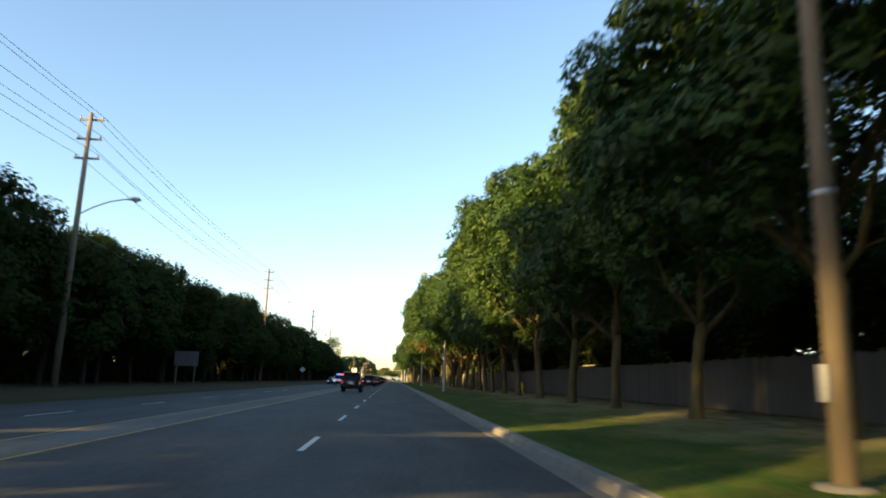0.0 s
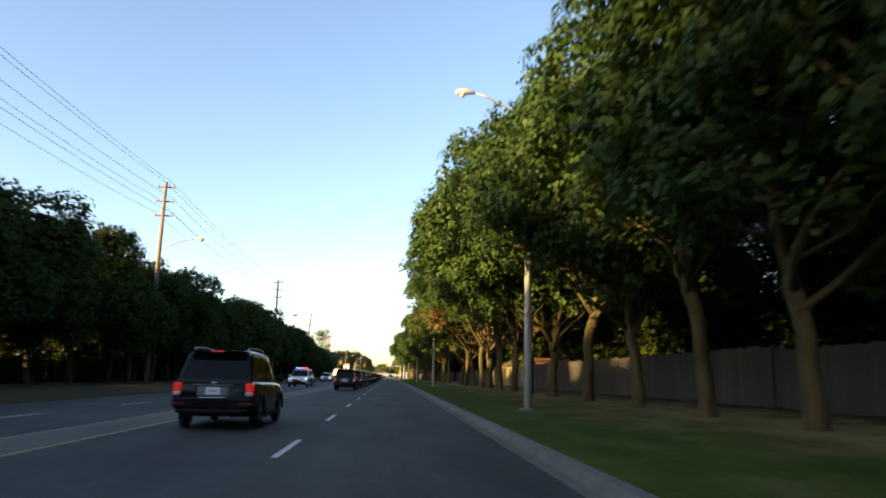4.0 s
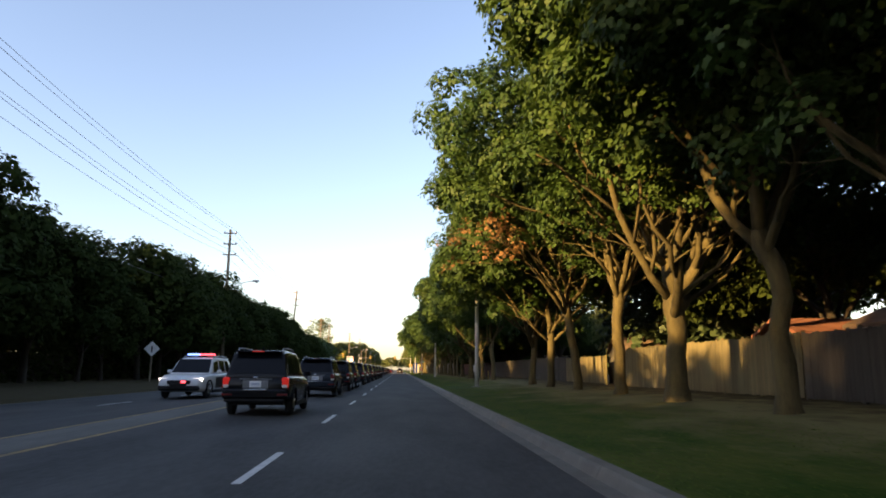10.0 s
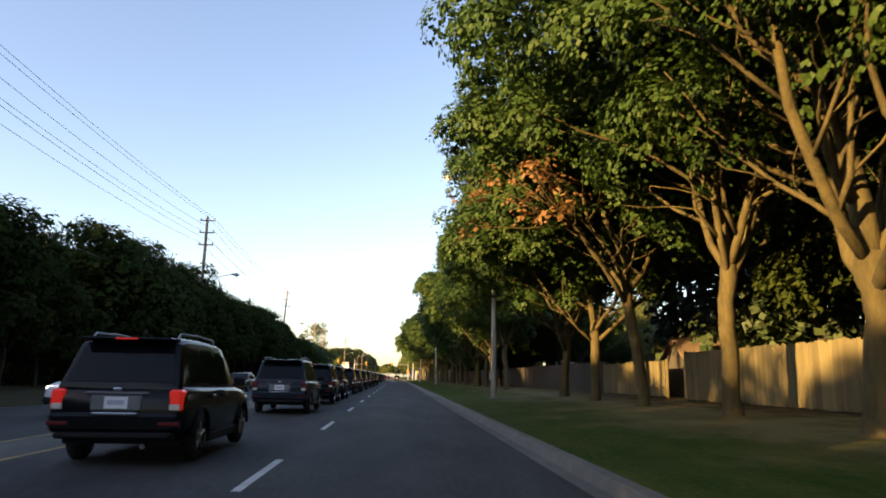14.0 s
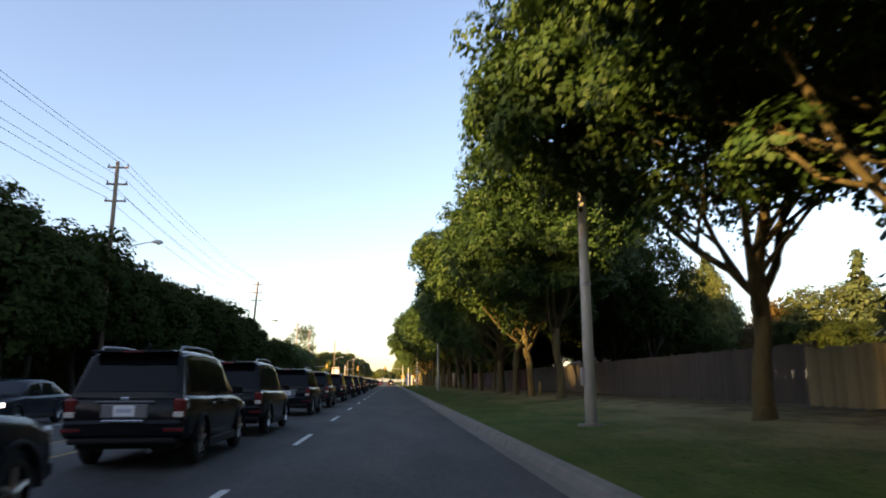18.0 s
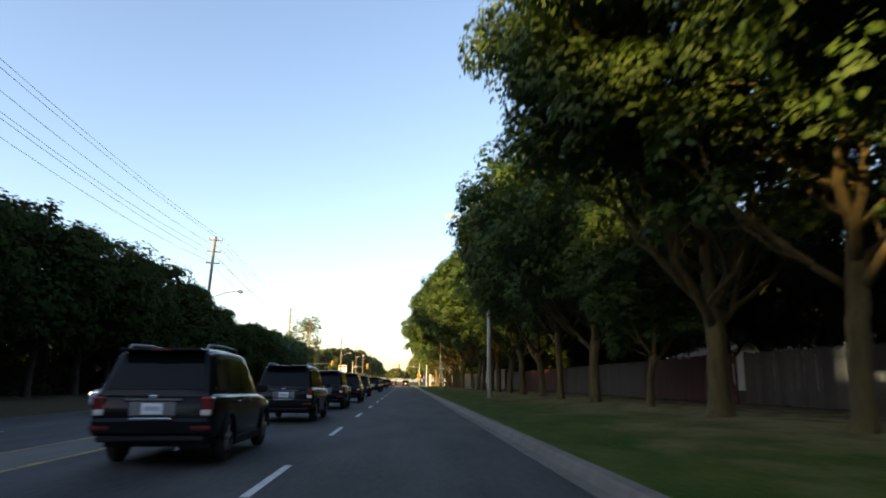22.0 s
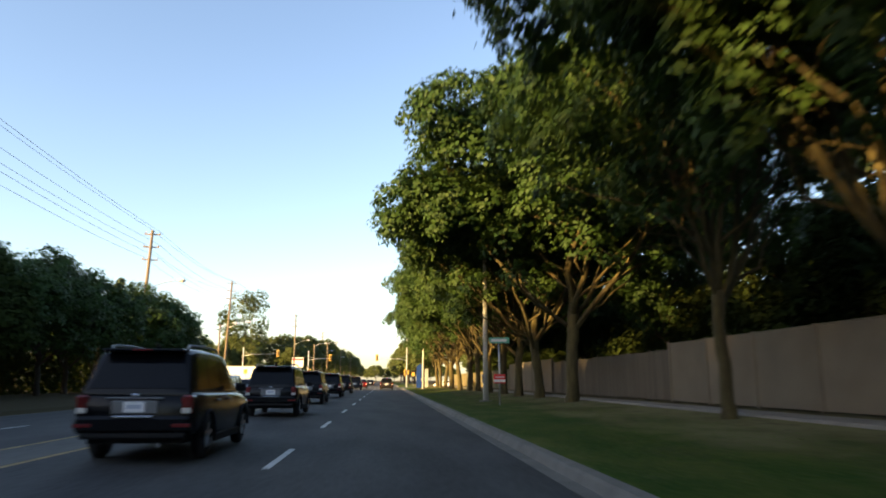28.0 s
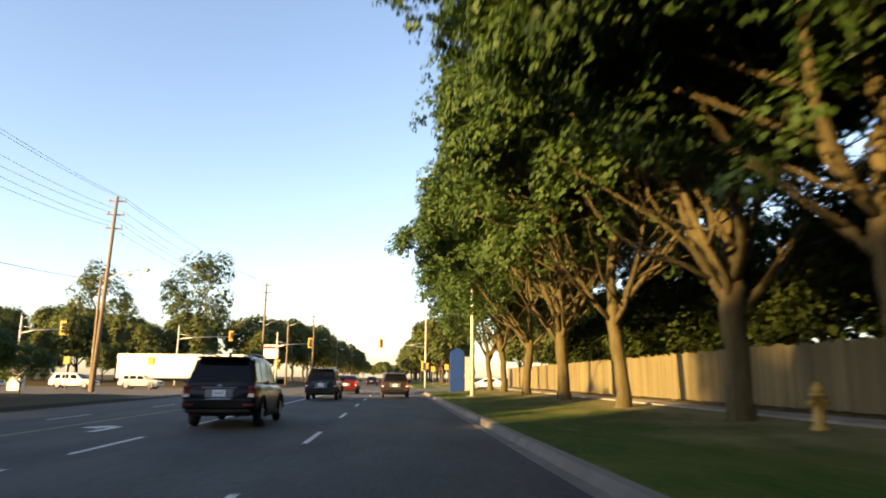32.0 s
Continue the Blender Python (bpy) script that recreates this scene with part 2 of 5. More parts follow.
SIGNAL_YELLOW = mat("signal_yellow", (0.42, 0.27, 0.05), 0.5, var=0.15)
LENS_OFF = mat("signal_lens_dark", (0.04, 0.03, 0.02), 0.3, var=0.1)
TYRE = mat("tyre_rubber", (0.018, 0.018, 0.019), 0.85, var=0.25, scale=8)
RIM = mat("alloy_rim", (0.45, 0.46, 0.48), 0.3, 0.8, var=0.15)
TRIM = mat("black_plastic_trim", (0.014, 0.014, 0.015), 0.7, var=0.2, spec=0.2)
GLASS = mat("dark_car_glass", (0.005, 0.006, 0.008), 0.08, var=0.1, spec=0.16)
CHROME = mat("chrome", (0.65, 0.66, 0.68), 0.2, 1.0, var=0.1)
RECESS = mat("brushed_garnish", (0.16, 0.17, 0.18), 0.4, 0.3, var=0.15)
PLATE = mat("white_plate", (0.72, 0.74, 0.76), 0.5, var=0.06)
PLATE_BAR = mat("plate_print", (0.40, 0.46, 0.56), 0.6, var=0.1)
TAIL_RED = mat("tail_lamp_red", (0.13, 0.012, 0.012), 0.2, var=0.15)
TAIL_LIT = mat("lit_brake_lamp", (0.35, 0.02, 0.018), 0.25, var=0.1, emit=(1.0, 0.04, 0.02, 0.06))
LENS_WHITE = mat("clear_lamp_lens", (0.62, 0.60, 0.55), 0.2, var=0.1)
HEAD_LIT = mat("lit_head_lamp", (0.8, 0.8, 0.75), 0.2, var=0.05, emit=(1.0, 0.95, 0.85, 1.2))
BAR_RED = mat("lit_red_beacon", (0.7, 0.05, 0.05), 0.3, var=0.05, emit=(1.0, 0.08, 0.10, 1.0))
BAR_BLUE = mat("lit_blue_beacon", (0.05, 0.1, 0.7), 0.3, var=0.05, emit=(0.15, 0.30, 1.0, 1.0))


def paint(name, color):
    m = mat(name, color, 0.22, 0.0, var=0.12, scale=2, spec=0.14)
    m.node_tree.nodes["Principled BSDF"].inputs["Coat Weight"].default_value = 0.08
    m.node_tree.nodes["Principled BSDF"].inputs["Coat Roughness"].default_value = 0.06
    return m


BLACK_PAINT = paint("black_car_paint", (0.006, 0.0065, 0.008))
GREY_PAINT = paint("graphite_car_paint", (0.022, 0.021, 0.022))
RED_PAINT = paint("dark_red_car_paint", (0.085, 0.008, 0.010))
SILVER_PAINT = paint("silver_car_paint", (0.42, 0.43, 0.45))
WHITE_PAINT = paint("white_car_paint", (0.70, 0.70, 0.69))
BLUE_PAINT = paint("slate_blue_car_paint", (0.016, 0.022, 0.030))
BRONZE_PAINT = paint("bronze_car_paint", (0.14, 0.085, 0.05))
TRAILER_WHITE = mat("trailer_white", (0.70, 0.68, 0.64), 0.5, var=0.12, scale=0.6)


# ---------------- helpers of this place ----------------
def mesh_of(name, verts, faces, materials, smooth=False, mat_ids=None):
    me = bpy.data.meshes.new(name)
    me.from_pydata([tuple(v) for v in verts], [], faces)
    for m in (materials if isinstance(materials, (list, tuple)) else [materials]):
        me.materials.append(m)
    if mat_ids is not None:
        me.polygons.foreach_set("material_index", mat_ids)
    if smooth:
        me.polygons.foreach_set("use_smooth", [True] * len(me.polygons))
    me.update()
    return me


def put(name, me, parent=None, m=None, label=""):
    ob = new(name, me)
    if parent is not None:
        ob.parent = parent
    if m is not None:
        ob.matrix_basis = m
    return tagged(ob, label) if label else ob


def empty(name, m, label, category, group="", kind=""):
    ob = new(name)
    ob.matrix_basis = m
    return tagged(ob, label, category, group, kind)


def box_data(x0, x1, y0, y1, z0, z1, b=0.0):
    """A box with its long edges cut off by b."""
    bm = bmesh.new()
    bmesh.ops.create_cube(bm, size=1.0)
    for v in bm.verts:
        v.co = Vector(((x0 + x1) / 2 + v.co.x * (x1 - x0), (y0 + y1) / 2 + v.co.y * (y1 - y0), (z0 + z1) / 2 + v.co.z * (z1 - z0)))
    if b:
        bmesh.ops.bevel(bm, geom=bm.edges[:], offset=b, segments=1, affect="EDGES")
    v = [tuple(p.co) for p in bm.verts]
    bm.verts.index_update()
    f = [tuple(q.index for q in p.verts) for p in bm.faces]
    bm.free()
    return v, f


def join(*pieces):
    V, F = [], []
    for v, f in pieces:
        n = len(V)
        V += list(v)
        F += [tuple(i + n for i in q) for q in f]
    return V, F


def tube(points, radii, n=8, cap=True):
    """A round bar along points, with a radius at each."""
    pts = [Vector(p) for p in points]
    V, F = [], []
    side = None
    for i, p in enumerate(pts):
        d = (pts[min(i + 1, len(pts) - 1)] - pts[max(i - 1, 0)]).normalized()
        if side is None:
            side = d.orthogonal().normalized()
        side = (side - d * side.dot(d)).normalized()
        up = d.cross(side)
        for k in range(n):
            a = 2 * math.pi * k / n
            V.append(tuple(p + (side * math.cos(a) + up * math.sin(a)) * radii[i]))
    for i in range(len(pts) - 1):
        for k in range(n):
            F.append((i * n + k, i * n + (k + 1) % n, (i + 1) * n + (k + 1) % n, (i + 1) * n + k))
    if cap:
        F.append(tuple(range(n))[::-1])
        F.append(tuple((len(pts) - 1) * n + k for k in range(n)))
    return V, F


def boxed(name, material, parent, dims, b=0.0, label="", m=None):
    v, f = box_data(*dims, b)
    return put(name, mesh_of(name, v, f, material), parent, m, label)


def tubed(name, material, parent, points, radii, n=8, label=""):
    v, f = tube(points, radii, n)
    return put(name, mesh_of(name, v, f, material, True), parent, None, label)


def lerp_table(table, x):
    if x <= table[0][0]:
        return table[0][1]
    for (a, va), (b, vb) in zip(table, table[1:]):
        if x <= b:
            return va + (vb - va) * (x - a) / (b - a)
    return table[-1][1]


# ---------------- ground, road, kerbs ----------------
KERB_R, KERB_L = 2.76, -14.62
RIGHT_Z = [(2.80, 0.07), (3.2, 0.10), (5.2, 0.18), (8.4, 0.42), (11.0, 0.55), (16, 0.62), (60, 0.8), (400, 3.0)]
LEFT_Z = [(-400, 3.0), (-60, 0.6), (-26, 0.42), (-20, 0.30), (-17.7, 0.36), (-15.5, 0.16), (-14.55, 0.06)]
CROSS_0, CROSS_1 = 341.0, 363.0     # the side street


def road_z(x):
    return 0.10 - 0.0195 * abs(x + 6.1)


def ground_z(x, y):
    if -14.6 < x < 2.75:
        z = -0.30
    else:
        z = lerp_table(RIGHT_Z, x) if x > 0 else lerp_table(LEFT_Z, x)
        f = min(1.0, max(0.0, (max(CROSS_0 - (22 if x < 0 else 0) - y, y - CROSS_1)) / 8.0))
        z = z * f + (-0.16) * (1 - f)
    return z


def sheet(name, xs, ys, zf, material, smooth=True):
    V = [(x, y, zf(x, y)) for y in ys for x in xs]
    n = len(xs)
    F = [(j * n + i, j * n + i + 1, (j + 1) * n + i + 1, (j + 1) * n + i) for j in range(len(ys) - 1) for i in range(n - 1)]
    return mesh_of(name, V, F, material, smooth)


gx = [-3500, -1200, -400, -200, -100, -60, -40, -30, -26, -23, -20, -19, -18, -17, -16, -15.5, -15, -14.72, -14.55, -8, 0, 2.6, 2.80, 3.0, 3.5, 4, 5, 6, 7, 8, 9, 10, 11, 13, 16, 20, 30, 45, 60, 100, 200, 400, 1200, 3500]
gy = [-300, -120, -60] + list(range(-40, 330, 6)) + list(range(330, 376, 2)) + [380, 390, 400, 420, 450, 500, 600, 800, 1200, 2000, 4500]
tagged(put("ground", sheet("ground", gx, gy, lambda x, y: ground_z(x, y) + 0.03 * noise.noise((x * 0.4, y * 0.25, 0)), GRASS)), "patchy mown grass verge along the road", "grass", kind="structure")
rx = [-14.6, -12, -10.3, -8.2, -6.1, -4.0, -1.8, 0.2, 2.34]
road = tagged(put("road", sheet("road", rx, [-300, -60] + list(range(-40, 420, 10)) + [500, 700, 1000, 2000, 4500], lambda x, y: road_z(x), ASPHALT)), "dark grey asphalt road with worn lane lines", "road", kind="structure")
side = sheet("side_street", [2.40, 2.8, 5, 10, 40, 120, 300], [CROSS_0, CROSS_0 + 8, CROSS_1 - 8, CROSS_1], lambda x, y: -0.062 - 0.00 * x, ASPHALT_OLD)
tagged(put("side_street_right", side), "worn asphalt side street at the crossing", "road", kind="structure")
side = sheet("side_street", [-300, -120, -60, -40, -25, -18, -14.66], [CROSS_0 - 22, CROSS_0 - 8, CROSS_0, CROSS_0 + 8, CROSS_1 - 8, CROSS_1], lambda x, y: -0.062, ASPHALT_OLD)
tagged(put("side_street_left", side), "worn asphalt side street at the crossing", "road", kind="structure")

# lane lines, each a thin strip on the asphalt
def strip(x, w, y0, y1, material, dz=0.004):
    ys = [y0 + (y1 - y0) * k / max(1, int((y1 - y0) / 20)) for k in range(max(1, int((y1 - y0) / 20)) + 1)]
    return sheet("lane_line", [x - w / 2, x + w / 2], ys, lambda a, b: road_z(a) + dz, material, False)


dash_r = strip(-1.80, 0.115, 0, 3.0, WHITE_LINE)
dash_l = strip(-10.26, 0.115, 0, 3.0, WHITE_LINE)
for k in range(-2, 37):
    put("lane_line", dash_r, road, pose(0, 3.6 + 9 * k, 0), "worn white dashed lane line")
for k in range(-2, 37):
    put("lane_line", dash_l, road, pose(0, 2.0 + 9 * k, 0), "worn white dashed lane line")
for k in range(42, 70):
    put("lane_line", dash_r, road, pose(0, 3.6 + 9 * k, 0), "worn white dashed lane line")
put("median_strip", sheet("median_strip", [-6.70, -6.1, -5.55], [-60] + list(range(-50, 250, 10)) + [252], lambda x, y: road_z(x) + 0.003, MEDIAN), road, None, "paler worn strip between the yellow lines")
put("centre_line", strip(-5.45, 0.12, -60, 262, YELLOW_LINE), road, None, "faded yellow centre line")
put("centre_line", strip(-6.80, 0.12, -60, 250, YELLOW_LINE), road, None, "faded yellow centre line")
put("centre_line", strip(-8.2, 0.12, 262, 336, YELLOW_LINE), road, None, "faded yellow centre line")
put("centre_line", strip(-6.2, 0.12, 372, 900, YELLOW_LINE), road, None, "faded yellow centre line")
for y0, y1 in ((249, 253.2), (255.6, 259.6), (262.2, 266.2), (268.9, 272.8), (275.0, 278.2), (280.1, 283.3), (286.6, 336.0)):
    put("turn_lane_line", strip(-5.15, 0.115, y0, y1, WHITE_LINE), road, None, "white turn lane line")
put("stop_line", sheet("stop_line", [-8.0, -6.1, -4.0, -1.8, 0.2, 1.9], [337.0, 337.5], lambda x, y: road_z(x) + 0.004, WHITE_LINE, False), road, None, "white stop line")
av = [(-0.10, 0), (0.10, 0), (0.10, 1.6), (-0.30, 1.9), (-0.30, 2.2), (-0.95, 1.65), (-0.30, 1.1), (-0.30, 1.45), (-0.10, 1.3)]
put("turn_arrow", mesh_of("turn_arrow", [(x, y, road_z(-6.7 + x) + 0.005) for x, y in av], [tuple(range(9))], WHITE_LINE), road, pose(-6.7, 284.5, 0), "white left turn arrow")

# kerbs in cast lengths with small joints
def kerb_mesh(sign):
    prof = [(2.32, -0.20), (2.32, -0.056), (2.58, -0.066), (2.63, 0.05), (2.67, 0.085), (2.85, 0.092), (2.89, 0.07), (2.89, -0.20)]
    V = [(x, y, z) for y in (0.012, 3.488) for x, z in prof]
    n = len(prof)
    F = [(i, i + 1, n + i + 1, n + i) for i in range(n - 1)] + [tuple(range(n))[::-1], tuple(range(n, 2 * n))]
    if sign < 0:
        V = [(-12.26 - x, y, z) for x, y, z in V]
        F = [q[::-1] for q in F]
    return mesh_of("kerb_stone", V, F, CONCRETE)


for nm, sg in (("kerb_right", 1), ("kerb_left", -1)):
    kerb = empty(nm, pose(0, 0, 0), "grey cast concrete kerb and gutter along the road", "kerb", kind="structure")
    km = kerb_mesh(sg)
    for k in range(-12, 96 if sg > 0 else 91):
        put("kerb_stone", km, kerb, pose(0, 3.5 * k, 0))
    for k in range(107, 135):
        put("kerb_stone", km, kerb, pose(0, 3.5 * k, 0))

# sidewalk by the fence, one slab after another
walkway = empty("pavement", pose(0, 0, 0), "narrow pale concrete sidewalk beside the fence", "pavement", kind="structure")
v, f = box_data(8.95, 10.25, 0.01, 1.49, -0.10, 0.03, 0.01)
slab = mesh_of("slab", v, f, SIDEWALK)
for k in range(150, 224):
    put("slab", slab, walkway, pose(0, 1.5 * k, ground_z(9.6, 1.5 * k + 0.75)))

# ---------------- trees ----------------
def unit(a):
    return a / (np.linalg.norm(a, axis=-1, keepdims=True) + 1e-9)


def leaf_cloud(name, clumps, rng, per, size, material, four=True, droop=0.35, inner=(), inner_per=22, inner_size=0.30):
    """Leaves of many clumps as one mesh. A clump (centre, radius, outward way) is a drooping tier
    of leaf sprays that leans outwards; inner: looser clumps of larger sprays inside the crown."""
    many = np.array([per] * len(clumps) + [inner_per] * len(inner))
    large = np.array([size] * len(clumps) + [inner_size] * len(inner))
    hollow = np.array([1.0] * len(clumps) + [0.0] * len(inner))
    clumps = list(clumps) + list(inner)
    C = np.array([c[0] for c in clumps], float)
    R = np.array([c[1] for c in clumps], float)
    O = np.array([c[2] for c in clumps], float)
    # each tier's own axes: up leans outwards
    up = unit(np.array([0, 0, 1.0]) + O * 0.75)
    ea = unit(np.cross(up, rng.normal(size=up.shape)))
    eb = np.cross(up, ea)
    idx = np.repeat(np.arange(len(C)), many)
    n = len(idx)
    spray = np.cumsum(np.r_[0, (np.arange(1, n) % 4 == 0) | (np.diff(idx) > 0)])
    m = spray[-1] + 1
    first = np.searchsorted(spray, np.arange(m))
    own = idx[first]
    # the sprays sit on the tier's dome, its rim hangs down
    az, z = rng.uniform(0, 2 * np.pi, m), rng.uniform(-0.22, 1.0, m)
    h = np.sqrt(np.maximum(0, 1 - np.maximum(z, 0) ** 2))
    shell = np.where(hollow[own] > 0, rng.uniform(0.84, 1.0, m), rng.uniform(0.1, 1.0, m))
    d = ea[own] * (np.cos(az) * h)[:, None] + eb[own] * (np.sin(az) * h)[:, None] + up[own] * (z * 0.62)[:, None]
    face = unit(ea[own] * (np.cos(az) * h)[:, None] + eb[own] * (np.sin(az) * h)[:, None] + up[own] * np.maximum(z, 0.1)[:, None])
    S = C[own] + d * (R[own] * shell)[:, None]
    S[:, 2] -= droop * h ** 2 * R[own] * 0.7
    face = face * 0.85 + np.array([0, 0, 0.35]) + rng.normal(size=(m, 3)) * 0.13
    near = rng.normal(size=(n, 3)) * np.array([1.0, 1.0, 0.5]) * (large[idx] * 0.60)[:, None]
    P = S[spray] + near
    P[:, 2] -= 0.6 * (near[:, 0] ** 2 + near[:, 1] ** 2) / large[idx]
    N = unit(face[spray] + near / large[idx][:, None] * 0.15 + rng.normal(size=(n, 3)) * 0.11)
    # tips point outwards and down
    tip = d[spray] + near / large[idx][:, None] * 0.6 + rng.normal(size=(n, 3)) * 0.35 - np.array([0, 0, 0.55])
    A = unit(tip - N * np.sum(tip * N, 1)[:, None])
    B = np.cross(N, A)
    s = (large[idx] * rng.uniform(0.65, 1.25, n))[:, None]
    fold = s * 0.16
    if four is True:
        rows = [P - A * s * 0.5, P - A * s * 0.1 + B * s * 0.52 + N * fold, P + A * s * 0.35 + B * s * 0.30 + N * fold, P + A * s * 0.62,
                P + A * s * 0.35 - B * s * 0.30 + N * fold, P - A * s * 0.1 - B * s * 0.52 + N * fold]
        V = np.stack(rows, 1).reshape(-1, 3)
        b = np.arange(n) * 6
        F = np.concatenate([np.stack([b, b + 1, b + 2, b + 3], 1), np.stack([b, b + 3, b + 4, b + 5], 1)])
    elif four == "tri":
        V = np.stack([P - A * s * 0.5, P + B * s * 0.5 + A * s * 0.2 + N * fold, P - B * s * 0.35 + A * s * 0.45], 1).reshape(-1, 3)
        F = (np.arange(n) * 3)[:, None] + np.arange(3)[None, :]
    else:
        V = np.stack([P - A * s * 0.5, P + B * s * 0.52 - A * s * 0.04 - N * fold, P + A * s * 0.62, P - B * s * 0.52 - A * s * 0.04 - N * fold], 1).reshape(-1, 3)
        b = np.arange(n) * 4
        F = np.stack([b, b + 1, b + 2, b + 3], 1)
    me = bpy.data.meshes.new(name)
    me.vertices.add(len(V))
    me.vertices.foreach_set("co", V.astype(np.float32).ravel())
    me.loops.add(F.size)
    me.loops.foreach_set("vertex_index", F.astype(np.int32).ravel())
    me.polygons.add(len(F))
    me.polygons.foreach_set("loop_start", (np.arange(len(F)) * F.shape[1]).astype(np.int32))
    me.materials.append(material)
    me.update(calc_edges=True)
    return me


def crown_clumps(rng, count, centre, ax, heads=11, size=(0.8, 1.3), low=-0.45):
    """Clump centres over a crown that swells into several rounded heads."""
    centre, ax = np.array(centre, float), np.array(ax, float)
    balls = [(centre, ax * 0.80)]
    for k in range(heads):
        d = unit(rng.normal(size=3))
        d[2] = max(d[2], low)
        balls.append((centre + d * ax * rng.uniform(0.62, 0.76), ax * np.array([1, 1, 0.85]) * rng.uniform(0.26, 0.44)))
    area = np.array([b[1][0] * (b[1][1] + 2 * b[1][2]) * (1.0 if i else 0.55) for i, b in enumerate(balls)])
    out = []
    while len(out) < count:
        c, r = balls[rng.choice(len(balls), p=area / area.sum())]
        d = unit(rng.normal(size=3))
        if d[2] < -0.55:
            d[2] = -0.55
        p = c + d * r * rng.uniform(0.72, 1.0)
        q = (p - centre) / ax
        if np.linalg.norm(q) < 0.62:
            continue
        out.append((p, rng.uniform(*size), unit(d * 0.6 + unit(q) * 0.4)))
    return out


def wavy(rng, a, b, bend, n=6):
    a, b = np.array(a, float), np.array(b, float)
    k = rng.normal(size=3) * bend
    pts = []
    for i in range(n):
        t = i / (n - 1)
        pts.append(a + (b - a) * t + k * math.sin(math.pi * t) + np.array([0, 0, 0.06 * np.linalg.norm(b - a)]) * math.sin(math.pi * t))
    return pts


def grow(rng, p, az, tilt, step, n, rise, kink, inside):
    """A limb's line: it sets out at a tilt from upright, turns and rises by and by, and stops at the crown's edge."""
    pts = [np.array(p, float)]
    d = np.array([math.cos(az) * math.sin(tilt), math.sin(az) * math.sin(tilt), math.cos(tilt)])
    for i in range(n):
        q = pts[-1] + d * step * rng.uniform(0.8, 1.2)
        if i > 1 and not inside(q):
            break
        pts.append(q)
        d = unit(d + np.array([0, 0, rise]) + rng.normal(size=3) * kink * np.array([1, 1, 0.6]))
    return pts


def maple(seed, H, R, fork, lean, girth, bottom, n_limb, count, per, size, bark, leaf, label, four=True, dead=0, core=170, fine=True, heads=11, clump=(0.8, 1.3)):
    """A street maple: flared trunk, forking limbs with branches, crown of leaf tiers."""
    rng = np.random.default_rng(seed)
    top = empty("maple_tree", pose(0, 0, 0), label, "tree")
    base = np.array([0, 0, -0.15])
    f = np.array([lean[0], lean[1], fork])
    pts = [base, base + [0, 0, 0.2], base + [0.02, 0, 0.55]] + wavy(rng, [lean[0] * 0.25, lean[1] * 0.25, fork * 0.45], f, 0.06, 4) + [f + [0, 0, 0.3], f + [0, 0, 0.6]]
    rad = [girth * 1.55, girth * 1.25, girth * 1.08] + [girth * 0.96, girth * 0.92, girth * 0.94, girth * 1.02, girth * 0.80, girth * 0.55]
    long = [(pts[i] * (1 - u) + pts[i + 1] * u, rad[i] * (1 - u) + rad[i + 1] * u) for i in range(len(pts) - 1) for u in (0.0, 0.5)] + [(pts[-1], rad[-1])]
    pts = [p + rng.normal(size=3) * [0.06 * girth, 0.06 * girth, 0] for p, r in long]
    tubed("trunk", bark, top, pts, [r * rng.uniform(0.94, 1.06) for p, r in long], 11)
    centre = f * [0.8, 0.8, 0] + [0, 0, (H + bottom) / 2]
    ax = np.array([R, R, (H - bottom) / 2])

    def inside(q):
        e = (q - centre) / ax
        return np.linalg.norm(e * [1, 1, 1.0 if e[2] > 0 else 0.45]) < 0.84
    tips = []
    a0 = rng.uniform(0, 6.28)
    for k in range(n_limb):
        az = a0 + 2 * math.pi * k / n_limb + rng.normal() * 0.25
        leader = k == 0
        tilt = rng.uniform(0.05, 0.2) if leader else rng.uniform(0.45, 0.95)
        r0 = girth * (0.74 if leader else rng.uniform(0.44, 0.62) * (4.0 / max(4, n_limb)) ** 0.35)
        s0 = f + [0, 0, 0.15 if leader else rng.uniform(-0.55, 0.25)]
        lp = grow(rng, s0, az, tilt, (H - fork) * 0.085, 10, 0.17, 0.20, inside)
        m = len(lp)
        lr = [r0 * (1 - 0.84 * i / (m - 1)) * rng.uniform(0.92, 1.08) for i in range(m)]
        pieces = [tube(lp, lr, 8 if fine else 6)]
        for j in range(6 if fine else 4):
            i = min(m - 2, 1 + j if fine else 2 + j)
            az2 = az + rng.choice([-1, 1]) * rng.uniform(0.4, 1.3)
            bp = grow(rng, lp[i], az2, rng.uniform(0.65, 1.2), R * 0.11, 6, 0.12, 0.24, inside)
            rb = lr[i] * rng.uniform(0.5, 0.72)
            w = len(bp)
            br = [rb * (1 - 0.82 * q / (w - 1)) for q in range(w)]
            pieces.append(tube(bp, br, 6 if fine else 4))
            tips.append(bp[-1])
            for q in range(3 if fine else 0):
                c = min(w - 2, 1 + q)
                tw = grow(rng, bp[c], az2 + rng.choice([-1, 1]) * rng.uniform(0.5, 1.2), rng.uniform(0.7, 1.4), R * 0.085, 3, 0.08, 0.3, inside)
                pieces.append(tube(tw, [br[c] * (0.55 - 0.42 * g / (len(tw) - 1)) for g in range(len(tw))], 4))
                tips.append(tw[-1])
        tips.append(lp[-1])
        v, fc = join(*pieces)
        put("limb", mesh_of("limb", v, fc, bark, True), top)
    clumps = crown_clumps(rng, count, centre, ax, heads, clump)
    clumps += [(t, rng.uniform(0.6, 0.95), unit(t - centre)) for t in tips if t[2] > bottom - 0.3]
